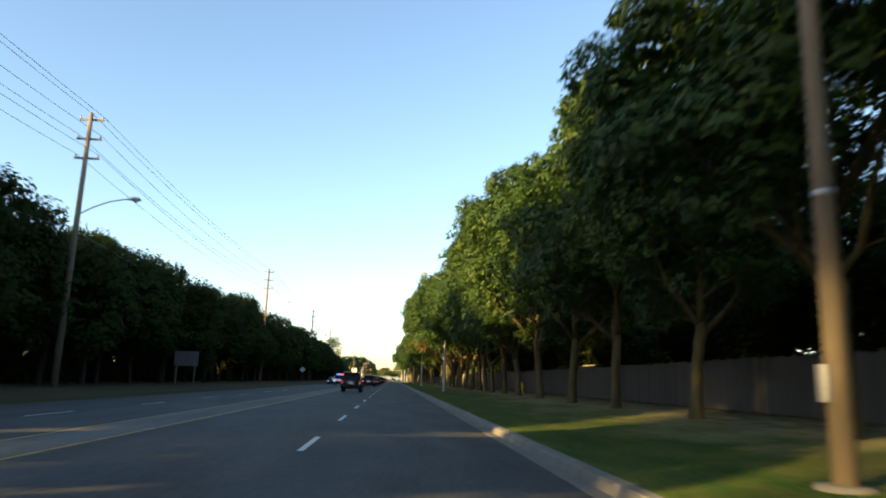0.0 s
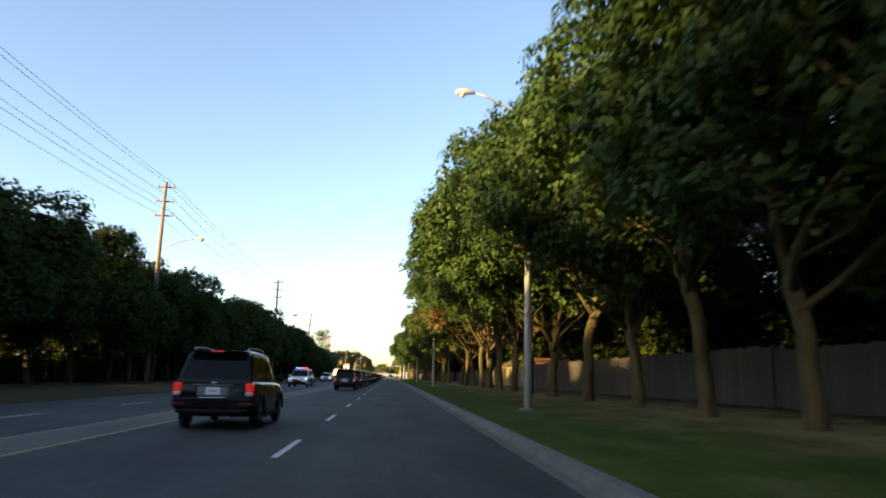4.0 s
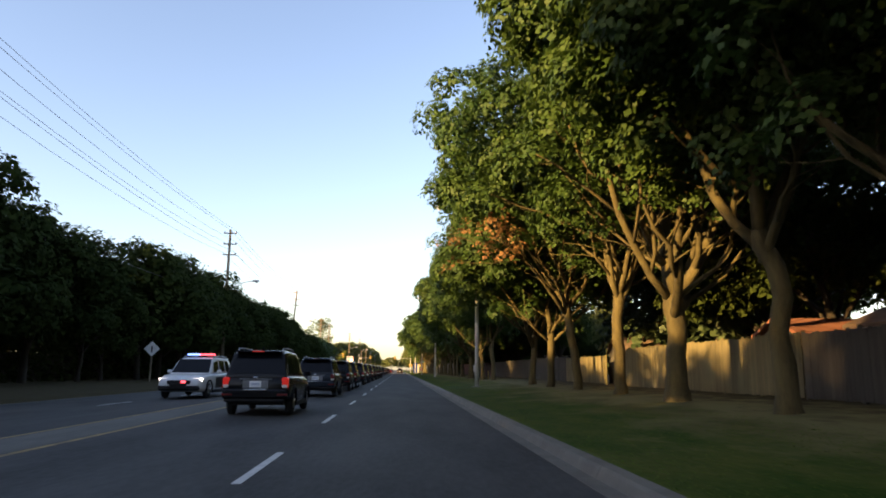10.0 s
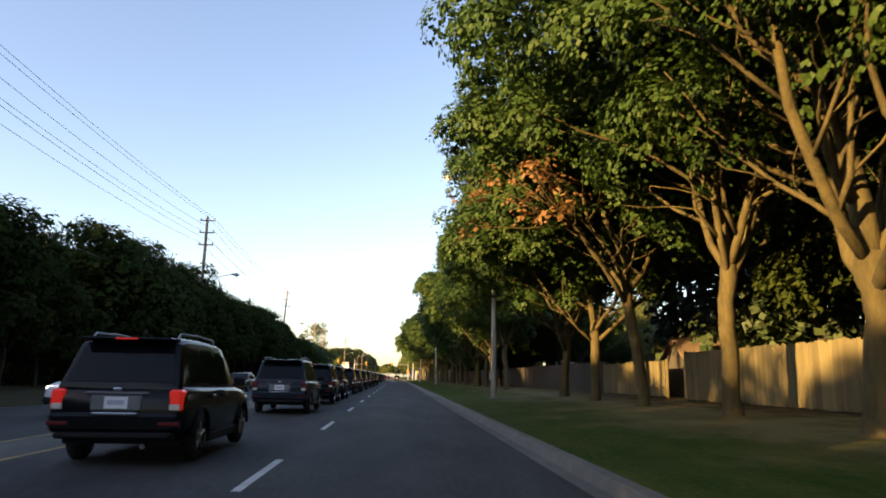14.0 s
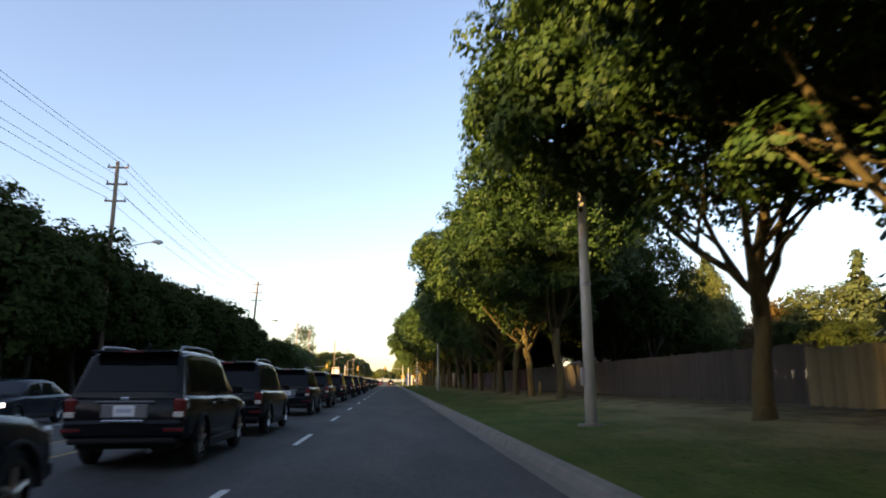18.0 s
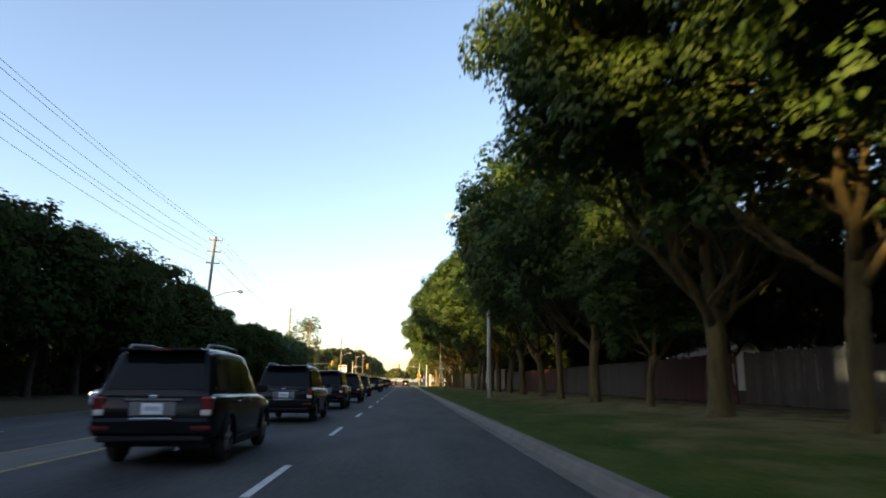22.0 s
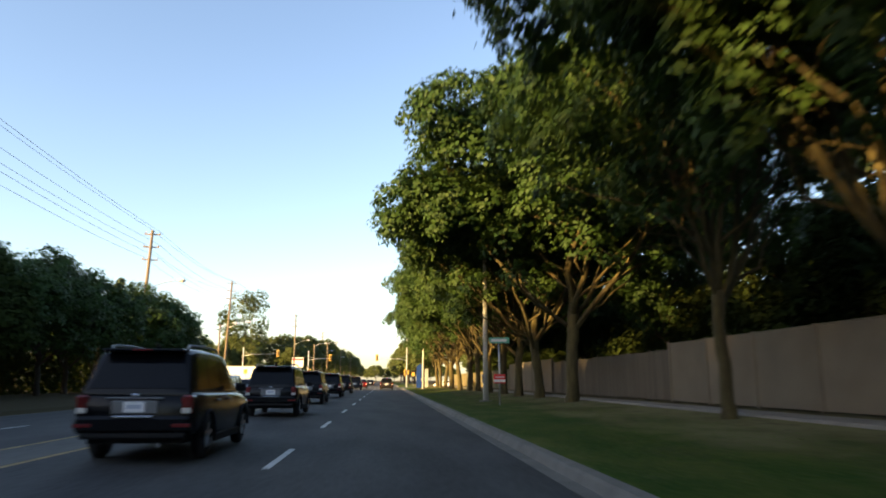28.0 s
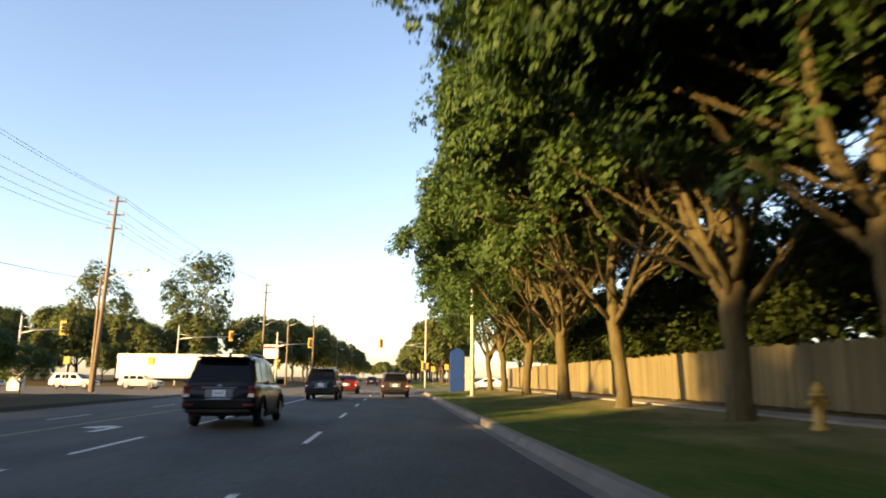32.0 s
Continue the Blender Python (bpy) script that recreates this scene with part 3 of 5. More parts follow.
    if dead:
        # one dry bough that hangs out over the verge
        tip = np.array([-3.7, -1.7, 6.5])
        lp = wavy(rng, f - [0, 0, 0.3], tip, 0.15, 7)
        bough = [tube(lp, [girth * (0.55 - 0.07 * i) for i in range(7)], 7)]
        dry = []
        for _ in range(dead):
            e = tip + rng.normal(size=3) * [0.75, 0.6, 0.6] + [-0.8, -0.3, 0.3]
            bough.append(tube([lp[4], (lp[4] + e) / 2 + rng.normal(size=3) * 0.12, e], [0.035, 0.025, 0.008], 4))
            dry.append((e, 0.55, np.array([-0.4, -0.3, -0.2])))
        clumps = [c for c in clumps if np.linalg.norm(c[0] - tip - [-0.6, -1.0, 0.0]) > 2.2]
        v, fc = join(*bough)
        put("dry_bough", mesh_of("dry_bough", v, fc, bark, True), top)
        put("dead_leaves", leaf_cloud("dead_leaves", dry, rng, 44, 0.115, LEAF_DEAD, False, 0.8), top, None, "dry orange-brown leaves")
    # the shaded inside of the crown: larger sprays of leaves
    inside_c = []
    while len(inside_c) < core:
        d = rng.uniform(-1, 1, 3)
        if np.linalg.norm(d) < 1 and (d[2] > -0.75):
            inside_c.append((centre + d * ax * 0.74 + [0, 0, 0.25], rng.uniform(0.7, 1.0), d))
    put("crown", leaf_cloud("crown", clumps, rng, per, size, leaf, four, 0.35, inside_c, 45, max(0.17, size * 1.15)), top)
    return top


def spruce(seed, H, R, label):
    """A spruce: straight stem, drooping whorls of needle sprays."""
    rng = np.random.default_rng(seed)
    top = empty("spruce_tree", pose(0, 0, 0), label, "tree")
    tubed("trunk", BARK_DARK, top, [(0, 0, -0.15), (0, 0, H * 0.5), (0, 0, H)], [H * 0.016, H * 0.011, 0.02], 7)
    clumps = []
    z = H * 0.12
    while z < H * 0.98:
        r = R * (1 - z / H) ** 0.85
        for k in range(max(4, int(9 * r / R + 3))):
            az = rng.uniform(0, 6.28)
            for s in (0.35, 0.65, 0.95):
                clumps.append((np.array([math.cos(az) * r * s, math.sin(az) * r * s, z - 0.25 * r * s]), 0.25 + 0.28 * r / R * 1.5, np.array([math.cos(az), math.sin(az), 0.1])))
        z += H * 0.045
    put("crown", leaf_cloud("crown", clumps, rng, 12, 0.34, NEEDLE, False, 0.5), top)
    return top


def place(kind, x, y, turn=0.0, scale=1.0, wide=None, z=None):
    w = wide or scale
    m = pose(x, y, ground_z(x, y) if z is None else z, 0, 0, turn) @ Matrix.Diagonal((w, w, scale, 1))
    return m


def copy_at(ob, m):
    """A copy at the pose and scale m, whatever the scale of the first one."""
    return copy_thing(ob, m @ Matrix.Diagonal((1 / ob.scale.x, 1 / ob.scale.y, 1 / ob.scale.z, 1)))


L1 = "tall roadside maple with forking limbs and a dense green crown"
# the street row: several forms, set out by hand further down
def street_maple(seed, high, across, bare, lean, girth, fork, limbs, clumps, label=L1, **more):
    """One form of the street row, with fine leaves in small clumps."""
    return maple(seed, high, across, bare, lean, girth, fork, limbs, clumps, 205, 0.122, BARK, LEAF, label, False, clump=(0.5, 0.9), **more)


FORMS = [
    street_maple(11, 15.2, 4.4, 3.3, (-0.15, 0.1), 0.20, 3.0, 4, 282, core=150),
    street_maple(12, 14.6, 4.5, 2.8, (0.25, -0.2), 0.19, 3.2, 4, 282, core=150),
    street_maple(13, 13.6, 5.6, 3.4, (-0.3, 0), 0.20, 3.4, 4, 341),
    street_maple(14, 12.8, 5.6, 2.5, (0.1, 0.3), 0.19, 3.2, 4, 341),
    street_maple(15, 13.8, 6.4, 2.7, (0, 0), 0.31, 6.2, 6, 371, "old maple with bare thick forking limbs under its crown", core=200),
]
FORMS += [
    street_maple(16, 13.4, 6.4, 3.8, (-0.4, 0.1), 0.18, 4.6, 4, 371, "slender maple with a dry brown-leaved bough", dead=16, core=200),
    street_maple(17, 13.8, 6.9, 3.2, (-0.2, 0.1), 0.21, 4.2, 5, 430, core=220),
    street_maple(18, 13.2, 6.9, 2.5, (0.2, -0.1), 0.20, 3.4, 5, 430, core=220),
    street_maple(19, 14.6, 8.2, 3.0, (-0.2, 0.1), 0.24, 5.4, 6, 520, core=240),
    street_maple(20, 13.4, 7.8, 2.8, (0.1, 0), 0.27, 6.2, 7, 490, "old maple with bare thick forking limbs under its crown", core=240),
    street_maple(21, 14.4, 7.6, 3.2, (-0.3, 0.1), 0.22, 5.4, 6, 357, "airy old maple with the sky showing through its crown", core=120),
]
# the row along the kerb: distance along the road, form, width, height, sideways shift
FIRST_ROW = [
    (-3, 0, 1, 1, 0), (4, 1, 1, 1, 0), (13, 0, 1, 1, 0.2), (20, 1, 0.86, 0.9, 0.3), (27.4, 0, 0.88, 0.92, 0.3),
    (33.8, 1, 1, 1, 0.2), (41.2, 0, 1, 1, 0.2), (47.8, 1, 1.02, 1.02, 0.1), (53.8, 0, 1, 1, 0.1), (59.7, 1, 0.98, 0.98, 0),
    (64.5, 2, 1, 1, 0), (70.1, 3, 1, 1, 0.2), (76, 2, 1.1, 1.04, 0.1), (82.5, 7, 1.08, 1.08, 0.1), (88.2, 6, 1.03, 1.1, 0),
    (94.4, 6, 1.03, 1.03, 0.2),
]
MIDDLE_ROW = [
    (100.2, 2, 1.08, 1.09, 0.1), (106.2, 4, 0.97, 1.09, 0.1), (112, 10, 0.95, 1.12, 0.2), (118.5, 5, 1.06, 1.02, 0.2), (124, 6, 0.94, 0.9, 0.1),
    (130, 7, 0.97, 1.07, 0.2), (149, 2, 0.93, 0.98, 0.25), (155.2, 3, 1, 1.06, 0), (161, 6, 0.98, 0.96, 0.1), (166.7, 4, 0.86, 1.02, 0),
    (173.2, 1, 0.66, 0.6, 0.4), (179.4, 7, 1.03, 1.04, 0.1), (185.8, 6, 0.76, 1.06, 0), (191.2, 3, 0.93, 1.01, 0.1), (197.9, 2, 1.05, 0.96, 0),
    (205, 3, 1.07, 1.08, 0.1), (210.8, 6, 1.03, 0.94, 0),
]
LAST_ROW = [
    (217.1, 7, 1.11, 1.06, 0.1), (223.2, 6, 1.03, 1.04, 0), (228.4, 10, 0.91, 0.98, 0), (234.4, 10, 0.70, 0.9, -0.1), (250, 3, 0.52, 0.83, 5.2),
    (248.3, 6, 1.23, 1.17, -0.2), (255, 8, 0.98, 0.99, -0.2), (260.4, 7, 1.08, 1.09, -0.3), (265.6, 6, 0.98, 1.02, -0.3), (272, 9, 0.92, 1.02, -0.4),
    (279, 6, 1.02, 1.06, -0.3), (284.3, 9, 0.97, 1.06, -0.4), (292, 8, 0.94, 1.06, -0.6), (300, 9, 0.97, 1.04, -0.7), (309.5, 8, 0.99, 1, -0.6),
    (318, 6, 1.03, 1.04, -0.6), (326, 7, 1.03, 1.04, -0.5),
]
rr = random.Random(5)
used = set()
for y, kind, wide, high, dx in FIRST_ROW + MIDDLE_ROW + LAST_ROW:
    m = place(FORMS[kind], 8.4 + dx, y, rr.uniform(-12, 12) if kind == 5 else rr.uniform(0, 360), high, wide * 1.08)
    row_name = "street trees along the kerb" if dx < 3 else "garden trees"
    if kind in used:
        tagged(copy_at(FORMS[kind], m), group=row_name)
    else:
        used.add(kind)
        tagged(FORMS[kind], group=row_name).matrix_basis = m

# the thick row across the road, two deep
L2 = "dark bushy tree in a dense roadside row"
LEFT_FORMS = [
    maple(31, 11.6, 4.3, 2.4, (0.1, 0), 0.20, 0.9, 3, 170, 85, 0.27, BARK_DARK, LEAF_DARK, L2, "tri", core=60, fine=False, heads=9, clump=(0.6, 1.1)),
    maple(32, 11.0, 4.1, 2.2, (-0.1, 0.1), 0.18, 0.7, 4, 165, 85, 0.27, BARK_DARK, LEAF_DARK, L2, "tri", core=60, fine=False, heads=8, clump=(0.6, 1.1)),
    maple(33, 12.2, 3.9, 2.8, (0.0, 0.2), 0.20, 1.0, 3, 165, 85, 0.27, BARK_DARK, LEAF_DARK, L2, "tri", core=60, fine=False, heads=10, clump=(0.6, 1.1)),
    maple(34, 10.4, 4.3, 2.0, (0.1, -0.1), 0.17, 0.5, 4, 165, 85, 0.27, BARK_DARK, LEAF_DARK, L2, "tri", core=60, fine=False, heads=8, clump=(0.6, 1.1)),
    # brighter leaf than the rest of the row: sunlight put into its colour
    maple(36, 11.4, 4.4, 2.2, (0.1, 0.1), 0.18, 0.7, 4, 175, 85, 0.25, BARK_DARK, LEAF, "green tree at the end of the roadside row, sunlight put into its leaf colour", "tri", core=50, fine=False, heads=9, clump=(0.6, 1.1)),
]
# places where the row is set low to let the evening sun through
OPENINGS = ((-9.5, 0.42), (0.5, 0.62), (275.5, 0.7), (75.5, 0.6), (104.5, 0.96), (133.5, 0.82), (140.2, 0.70), (163.0, 0.6), (168.5, 0.7))
# the 18 m trees at the start are out of view, raised to cast shade
LEFT_TOP = ((-70, 18.0), (8, 18.0), (14, 12.0), (30, 12.6), (38, 13.0), (49, 11.5), (61, 12.5), (72, 10.2), (84, 12.7), (95, 12.6), (101, 12.5), (128, 12.0), (142, 12.1), (160, 12.4), (167, 12.9), (177, 11.7), (185, 12.4), (190, 13.7), (197, 13.5), (205, 12.2), (208, 14.6), (212, 14.6), (214, 11.8), (218, 11.2), (240, 10.6), (291, 10.2))   # height of the row by distance along the road
used = set()
row = []
y = -64.0
while y < 291:
    near, low = min((abs(y - g), k) for g, k in OPENINGS)
    reach = 3.0 if y < -5 else 4.2 if 60 < y < 90 else 2.4
    high = lerp_table(LEFT_TOP, y) * rr.uniform(0.86, 1.06)
    row.append((-22.2 + rr.uniform(-0.9, 0.6), y, 11.3 * low if near < reach else high, 1.07 if y > 10 else 0.74))
    y += rr.uniform(4.4, 5.8)
# an unseen taller wood, added further back to keep the evening sun off parts of the road: height by distance along the
# road
SHADE_WOOD = ((-90, 29.0), (-16, 29.0), (-12, 27.0), (-2, 26.8), (2, 25.6), (5, 25.6), (7, 28.4), (18, 28.4), (20, 25.6), (37, 25.6), (38, 23.0), (49, 23.0), (49.5, 28.6), (55, 28.6), (80.9, 14.0), (85, 14.0), (85.5, 26.8), (89, 26.8), (94, 27.3), (106, 27.3), (108, 25.5), (118, 25.5), (122, 28.3), (130, 28.3), (136, 30.0), (147, 30.0), (151, 26.2), (168, 26.2), (174, 29.5), (180, 29.5), (180.5, 25.2), (187.5, 25.2), (188, 29.5), (192, 29.5), (196, 27.5), (205, 27.5), (206, 24.8), (213, 24.8), (213.5, 28.5), (217, 28.5), (219, 25.0), (226, 25.0))
y = -88.0
while y < 224.5:
    if not -46 < y < -14 and not 55 < y < 81 and not 108.4 < y < 113:
        row.append((-62 + rr.uniform(-1.5, 1.5), y, lerp_table(SHADE_WOOD, y), 0.62))
    y += rr.uniform(3.7, 4.6)
row += [(-62.0, y, 25.4, 0.62) for y in (230.5, 234.0, 237.5, 241.0)]
for y, s in ((293.5, 0.70), (297.0, 0.66), (300.5, 0.60), (304.0, 0.44), (307.5, 0.42), (311.0, 0.40), (315.0, 0.32)):
    row.append((-24.2 + rr.uniform(-0.8, 0.8), y, 11.3 * s, 1.25))
y = -60.0
while y < 270:
    near = min(abs(y - g + 4.2) for g, k in OPENINGS)
    row.append((-28.7 + rr.uniform(-1.0, 1.0), y, 11.3 * rr.uniform(0.80, 0.92) * (0.6 if near < (5.0 if 55 < y < 85 else 3.2) else 1.0), 1.0))
    y += rr.uniform(6.5, 8.0)
# a few unseen ones with high bare trunks, added for shade: the low sun comes in under their crowns
HIGH_SHADE = maple(35, 29.0, 4.6, 15.0, (0.1, 0.1), 0.36, 19.0, 4, 230, 22, 0.42, BARK_DARK, LEAF_DARK, "unseen tall dark tree with a high crown, added for shade", "tri", core=40, fine=False)
tagged(HIGH_SHADE, group="trees across the road").matrix_basis = place(HIGH_SHADE, -62, -49, 0, 1.0)
for y in (-44, -38.5, -33, -27.5, -22, -17):
    tagged(copy_at(HIGH_SHADE, place(HIGH_SHADE, -62 + rr.uniform(-1, 1), y, rr.uniform(0, 360), 1.0)), group="trees across the road")


def joined_wood(name, spots, label):
    """Many trees that stand behind others, as one object."""
    V, L, start, mats, nv, nl = [], [], [], [], 0, 0
    for form, m in spots:
        A = np.array(m)
        for part in form.children:
            me = part.data
            co, lv, ls = np.empty(len(me.vertices) * 3), np.empty(len(me.loops), int), np.empty(len(me.polygons), int)
            me.vertices.foreach_get("co", co)
            me.loops.foreach_get("vertex_index", lv)
            me.polygons.foreach_get("loop_start", ls)
            V.append(co.reshape(-1, 3) @ A[:3, :3].T + A[:3, 3])
            L.append(lv + nv)
            start.append(ls + nl)
            mats.append(np.full(len(ls), int(me.materials[0] == LEAF_DARK)))
            nv, nl = nv + len(me.vertices), nl + len(me.loops)
    V, L, start, mats = (np.concatenate(q) for q in (V, L, start, mats))
    me = bpy.data.meshes.new(name)
    me.vertices.add(len(V))
    me.vertices.foreach_set("co", V.astype(np.float32).ravel())
    me.loops.add(len(L))
    me.loops.foreach_set("vertex_index", L.astype(np.int32))
    me.polygons.add(len(start))
    me.polygons.foreach_set("loop_start", start.astype(np.int32))
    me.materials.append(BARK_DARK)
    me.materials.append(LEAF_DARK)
    me.polygons.foreach_set("material_index", mats.astype(np.int32))
    me.update(calc_edges=True)
    tagged(put(name, me), label, "wood", kind="stuff")


behind = []
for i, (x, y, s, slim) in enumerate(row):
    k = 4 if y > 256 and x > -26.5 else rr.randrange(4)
    s /= (11.9, 11.3, 12.5, 10.7, 11.8)[k]
    if x < -26.5:
        behind.append((LEFT_FORMS[k], place(LEFT_FORMS[k], x, y, rr.uniform(0, 360), s, s * slim * rr.uniform(0.95, 1.1))))
        continue
    m = place(LEFT_FORMS[k], x, y, rr.uniform(0, 360), s, s * slim * rr.uniform(0.95, 1.1))
    if k in used:
        tagged(copy_at(LEFT_FORMS[k], m), group="trees across the road")
    else:
        used.add(k)
        tagged(LEFT_FORMS[k], group="trees across the road").matrix_basis = m

# the bend behind: trees close the road off
for k in range(16):
    behind.append((LEFT_FORMS[k % 4], place(LEFT_FORMS[k % 4], -26 + 6.2 * k + rr.uniform(-1, 1), -92 + rr.uniform(-4, 4), rr.uniform(0, 360), rr.uniform(1.1, 1.4), rr.uniform(1.2, 1.5))))
# holds the second row and the unseen trees added for shade
joined_wood("dark_wood", behind, "dark trees behind the roadside row, with an unseen wood added for shade")

# a dense hedge under the far trees
def hedge(x, y0, y1, h, seed, label="dense dark untrimmed hedge under the trees", group="hedges across the road", leaves=44):
    rng = np.random.default_rng(seed)
    top = empty("hedge", pose(x, y0, ground_z(x, y0)), label, "hedge", group)
    clumps, stems = [], []
    for k in range(int((y1 - y0) / 0.9)):
        yy = k * 0.9 + rng.uniform(-0.2, 0.2)
        hh = h * rng.uniform(0.75, 1.1)
        for z in np.arange(0.25, hh, 0.7):
            clumps.append((np.array([rng.uniform(-0.5, 0.5), yy, z]), rng.uniform(0.55, 0.8), np.array([0.6, 0, 0.3])))
        stems.append(tube([(0, yy, -0.1), (rng.uniform(-0.2, 0.2), yy + 0.1, hh * 0.7)], [0.03, 0.012], 4))
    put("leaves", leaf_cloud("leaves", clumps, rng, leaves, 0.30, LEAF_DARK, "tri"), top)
    v, f = join(*stems)
    tagged(put("underwood", mesh_of("underwood", v, f, BARK_DARK), top), kind="stuff")


for k in range(18):
    hedge(-24.4, -62 + 20 * k, -42.5 + 20 * k, 3.2, 70 + k)
    # second line, added behind to block sunlit ground showing through the row
    hedge(-30.2, -62 + 20 * k, -42.5 + 20 * k, 3.8, 140 + k)
hedge(-24.8, 298.5, 308, 2.6, 95)
for k, y in enumerate((2, 14, 26, 38, 50, 62, 74, 86, 186, 198, 210, 222, 234, 246, 258, 270, 282, 294, 306, 318)):
    hedge(13.4 + 0.5 * (k % 3), y, y + 12.2, 4.6 if k < 14 else 3.3, 110 + k, "dark overgrown shrubs behind the garden fence", "garden shrubs", 95)

# gardens behind the fence
spr = spruce(41, 14.0, 3.0, "tall dark spruce behind the garden fence")
spots = [(15.5, 125.2, 0.95), (16.2, 131.6, 1.0), (19, 127.5, 1.05), (22.5, 133, 0.9), (17, 121, 1.15), (33, 183, 1.0), (19, 243.5, 1.1), (22, 262, 1.0), (29, 154.5, 0.62), (20, 58, 1.1), (17, 38, 1.2), (-24, 281, 0.72), (-27, 276, 0.8)]
spr.matrix_basis = place(spr, spots[0][0], spots[0][1], 0, spots[0][2])
for x, y, s in spots[1:]:
    tagged(copy_at(spr, place(spr, x, y, rr.uniform(0, 360), s)), group="garden spruces")
GARDEN = [maple(51, 8.0, 3.4, 1.8, (0, 0), 0.16, 1.2, 4, 170, 95, 0.18, BARK_DARK, LEAF_DARK, "garden tree behind the fence", "tri", clump=(0.45, 0.85), core=60, fine=False),
          maple(52, 6.0, 3.0, 1.4, (0, 0), 0.12, 0.8, 4, 140, 95, 0.16, BARK_DARK, LEAF_FAR, "light green garden tree behind the fence", "tri", clump=(0.45, 0.85), core=60, fine=False),
          maple(53, 7.0, 3.4, 1.6, (0, 0), 0.14, 1.0, 4, 140, 95, 0.16, BARK_DARK, LEAF_RUST, "rust-brown garden tree behind the fence", "tri", clump=(0.45, 0.85), core=60, fine=False)]
used = set()
y = -20.0
while y < 334:
    sparse, light = 121 < y < 186 or 226 < y < 262, y > 222
    k = 0
    s = rr.uniform(0.85, 1.0) if sparse and y > 200 else rr.uniform(0.48, 0.66) if sparse else rr.uniform(0.95, 1.3) if light else rr.uniform(1.0, 1.5)
    x = rr.uniform(23, 28) if sparse else rr.uniform(16, 21)
    m = place(GARDEN[k], x, y, rr.uniform(0, 360), s, s * rr.uniform(1.0, 1.2))
    if k in used:
        tagged(copy_at(GARDEN[k], m), group="garden trees")
    else:
        used.add(k)
        tagged(GARDEN[k], group="garden trees").matrix_basis = m
    y += rr.uniform(3.2, 4.6) if sparse else rr.uniform(3.6, 5.6)
GARDEN[1].matrix_basis = place(GARDEN[1], 37, 168, 30, 1.45, 1.75)
GARDEN[2].matrix_basis = place(GARDEN[2], 34, 172.5, 0, 1.12, 1.1)
for k, x, y, s, w in ((0, 17.5, 171, 1.35, 1.2), (0, 18, 177, 1.3, 1.2), (0, 17, 184, 1.2, 1.2), (0, 17, 158, 1.35, 1.2), (0, 16.5, 164.5, 1.3, 1.2), (1, 26.5, 171.5, 1.75, 1.1), (1, 30, 176.5, 1.45, 1.2), (1, 42, 160, 1.3, 1.5), (0, 30, 179, 1.1, 1.1), (0, 25, 181.5, 1.2, 1.2), (2, 40, 182, 1.2, 1.2)):
    tagged(copy_at(GARDEN[k], place(GARDEN[k], x, y, rr.uniform(0, 360), s, w)), group="garden trees")
for x, y, turn, s in ((17.6, 245.5, 40, 1.15), (16.8, 239.5, 200, 1.0)):
    tagged(copy_at(GARDEN[0], place(GARDEN[0], x, y, turn, s)), group="garden trees")
y = 186.0
while y < 224:
    tagged(copy_at(GARDEN[0], place(GARDEN[0], rr.uniform(26, 34), y, rr.uniform(0, 360), 1.3)), group="garden trees")
    y += 7

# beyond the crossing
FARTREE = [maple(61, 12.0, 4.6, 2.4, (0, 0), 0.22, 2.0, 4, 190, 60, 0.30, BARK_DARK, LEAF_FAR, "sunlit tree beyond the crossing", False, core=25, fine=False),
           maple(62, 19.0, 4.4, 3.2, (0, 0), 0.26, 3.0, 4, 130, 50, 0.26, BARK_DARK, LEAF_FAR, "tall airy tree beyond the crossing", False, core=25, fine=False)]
corner = [(0, -46, 372, 0.92), (0, -54, 366, 0.86), (0, -62, 374, 0.98), (1, -52, 392, 1.15), (1, -36, 398, 1.36), (0, -40, 408, 1.15), (0, -30, 415, 1.23), (0, -38, 374, 0.80), (0, -32, 378, 0.86), (0, -68, 368, 0.72), (0, -45, 384, 1.0), (0, -24, 402, 0.95),
          (0, -70, 380, 1.03), (0, -60, 400, 1.26), (0, -75, 405, 1.26), (0, 22, 385, 1.03), (0, 30, 378, 1.03), (0, 42, 384, 1.15), (0, 24, 400, 1.15)]
# two rows that line the road on, the trees along the side street, low bushes under them, and the end of the view
onward = [(0, -27 + (k * 37 % 5), 428 + 11 * k + 0.75 * k * k, 1.30 + 0.02 * k) for k in range(16)]
onward += [(0, 8.5 + (k * 23 % 3), 392 + 9 * k + 0.8 * k * k, 1.10 + 0.04 * k) for k in range(15)]
side_row = [(0, -80 - 9.5 * k, 367 + (k * 41 % 16), 0.9 + (k * 29 % 5) * 0.08) for k in range(7)]
bushes = [(0, -27 - 7.2 * k, 368 + (k * 29 % 7), 0.44 + (k * 31 % 5) * 0.04) for k in range(15)]
view_end = [(0, -52 + 8.5 * k, 850 + (k * 37 % 5) * 9, 1.0 + (k * 53 % 7) * 0.07) for k in range(15)]
far = corner + onward + side_row + bushes + view_end
used = set()
for k, x, y, s in far:
    m = place(FARTREE[k], x, y, rr.uniform(0, 360), s, s * rr.uniform(0.95, 1.1))
    if k in used:
        tagged(copy_at(FARTREE[k], m), group="trees beyond the crossing")
    else:
        used.add(k)
        tagged(FARTREE[k], group="trees beyond the crossing").matrix_basis = m


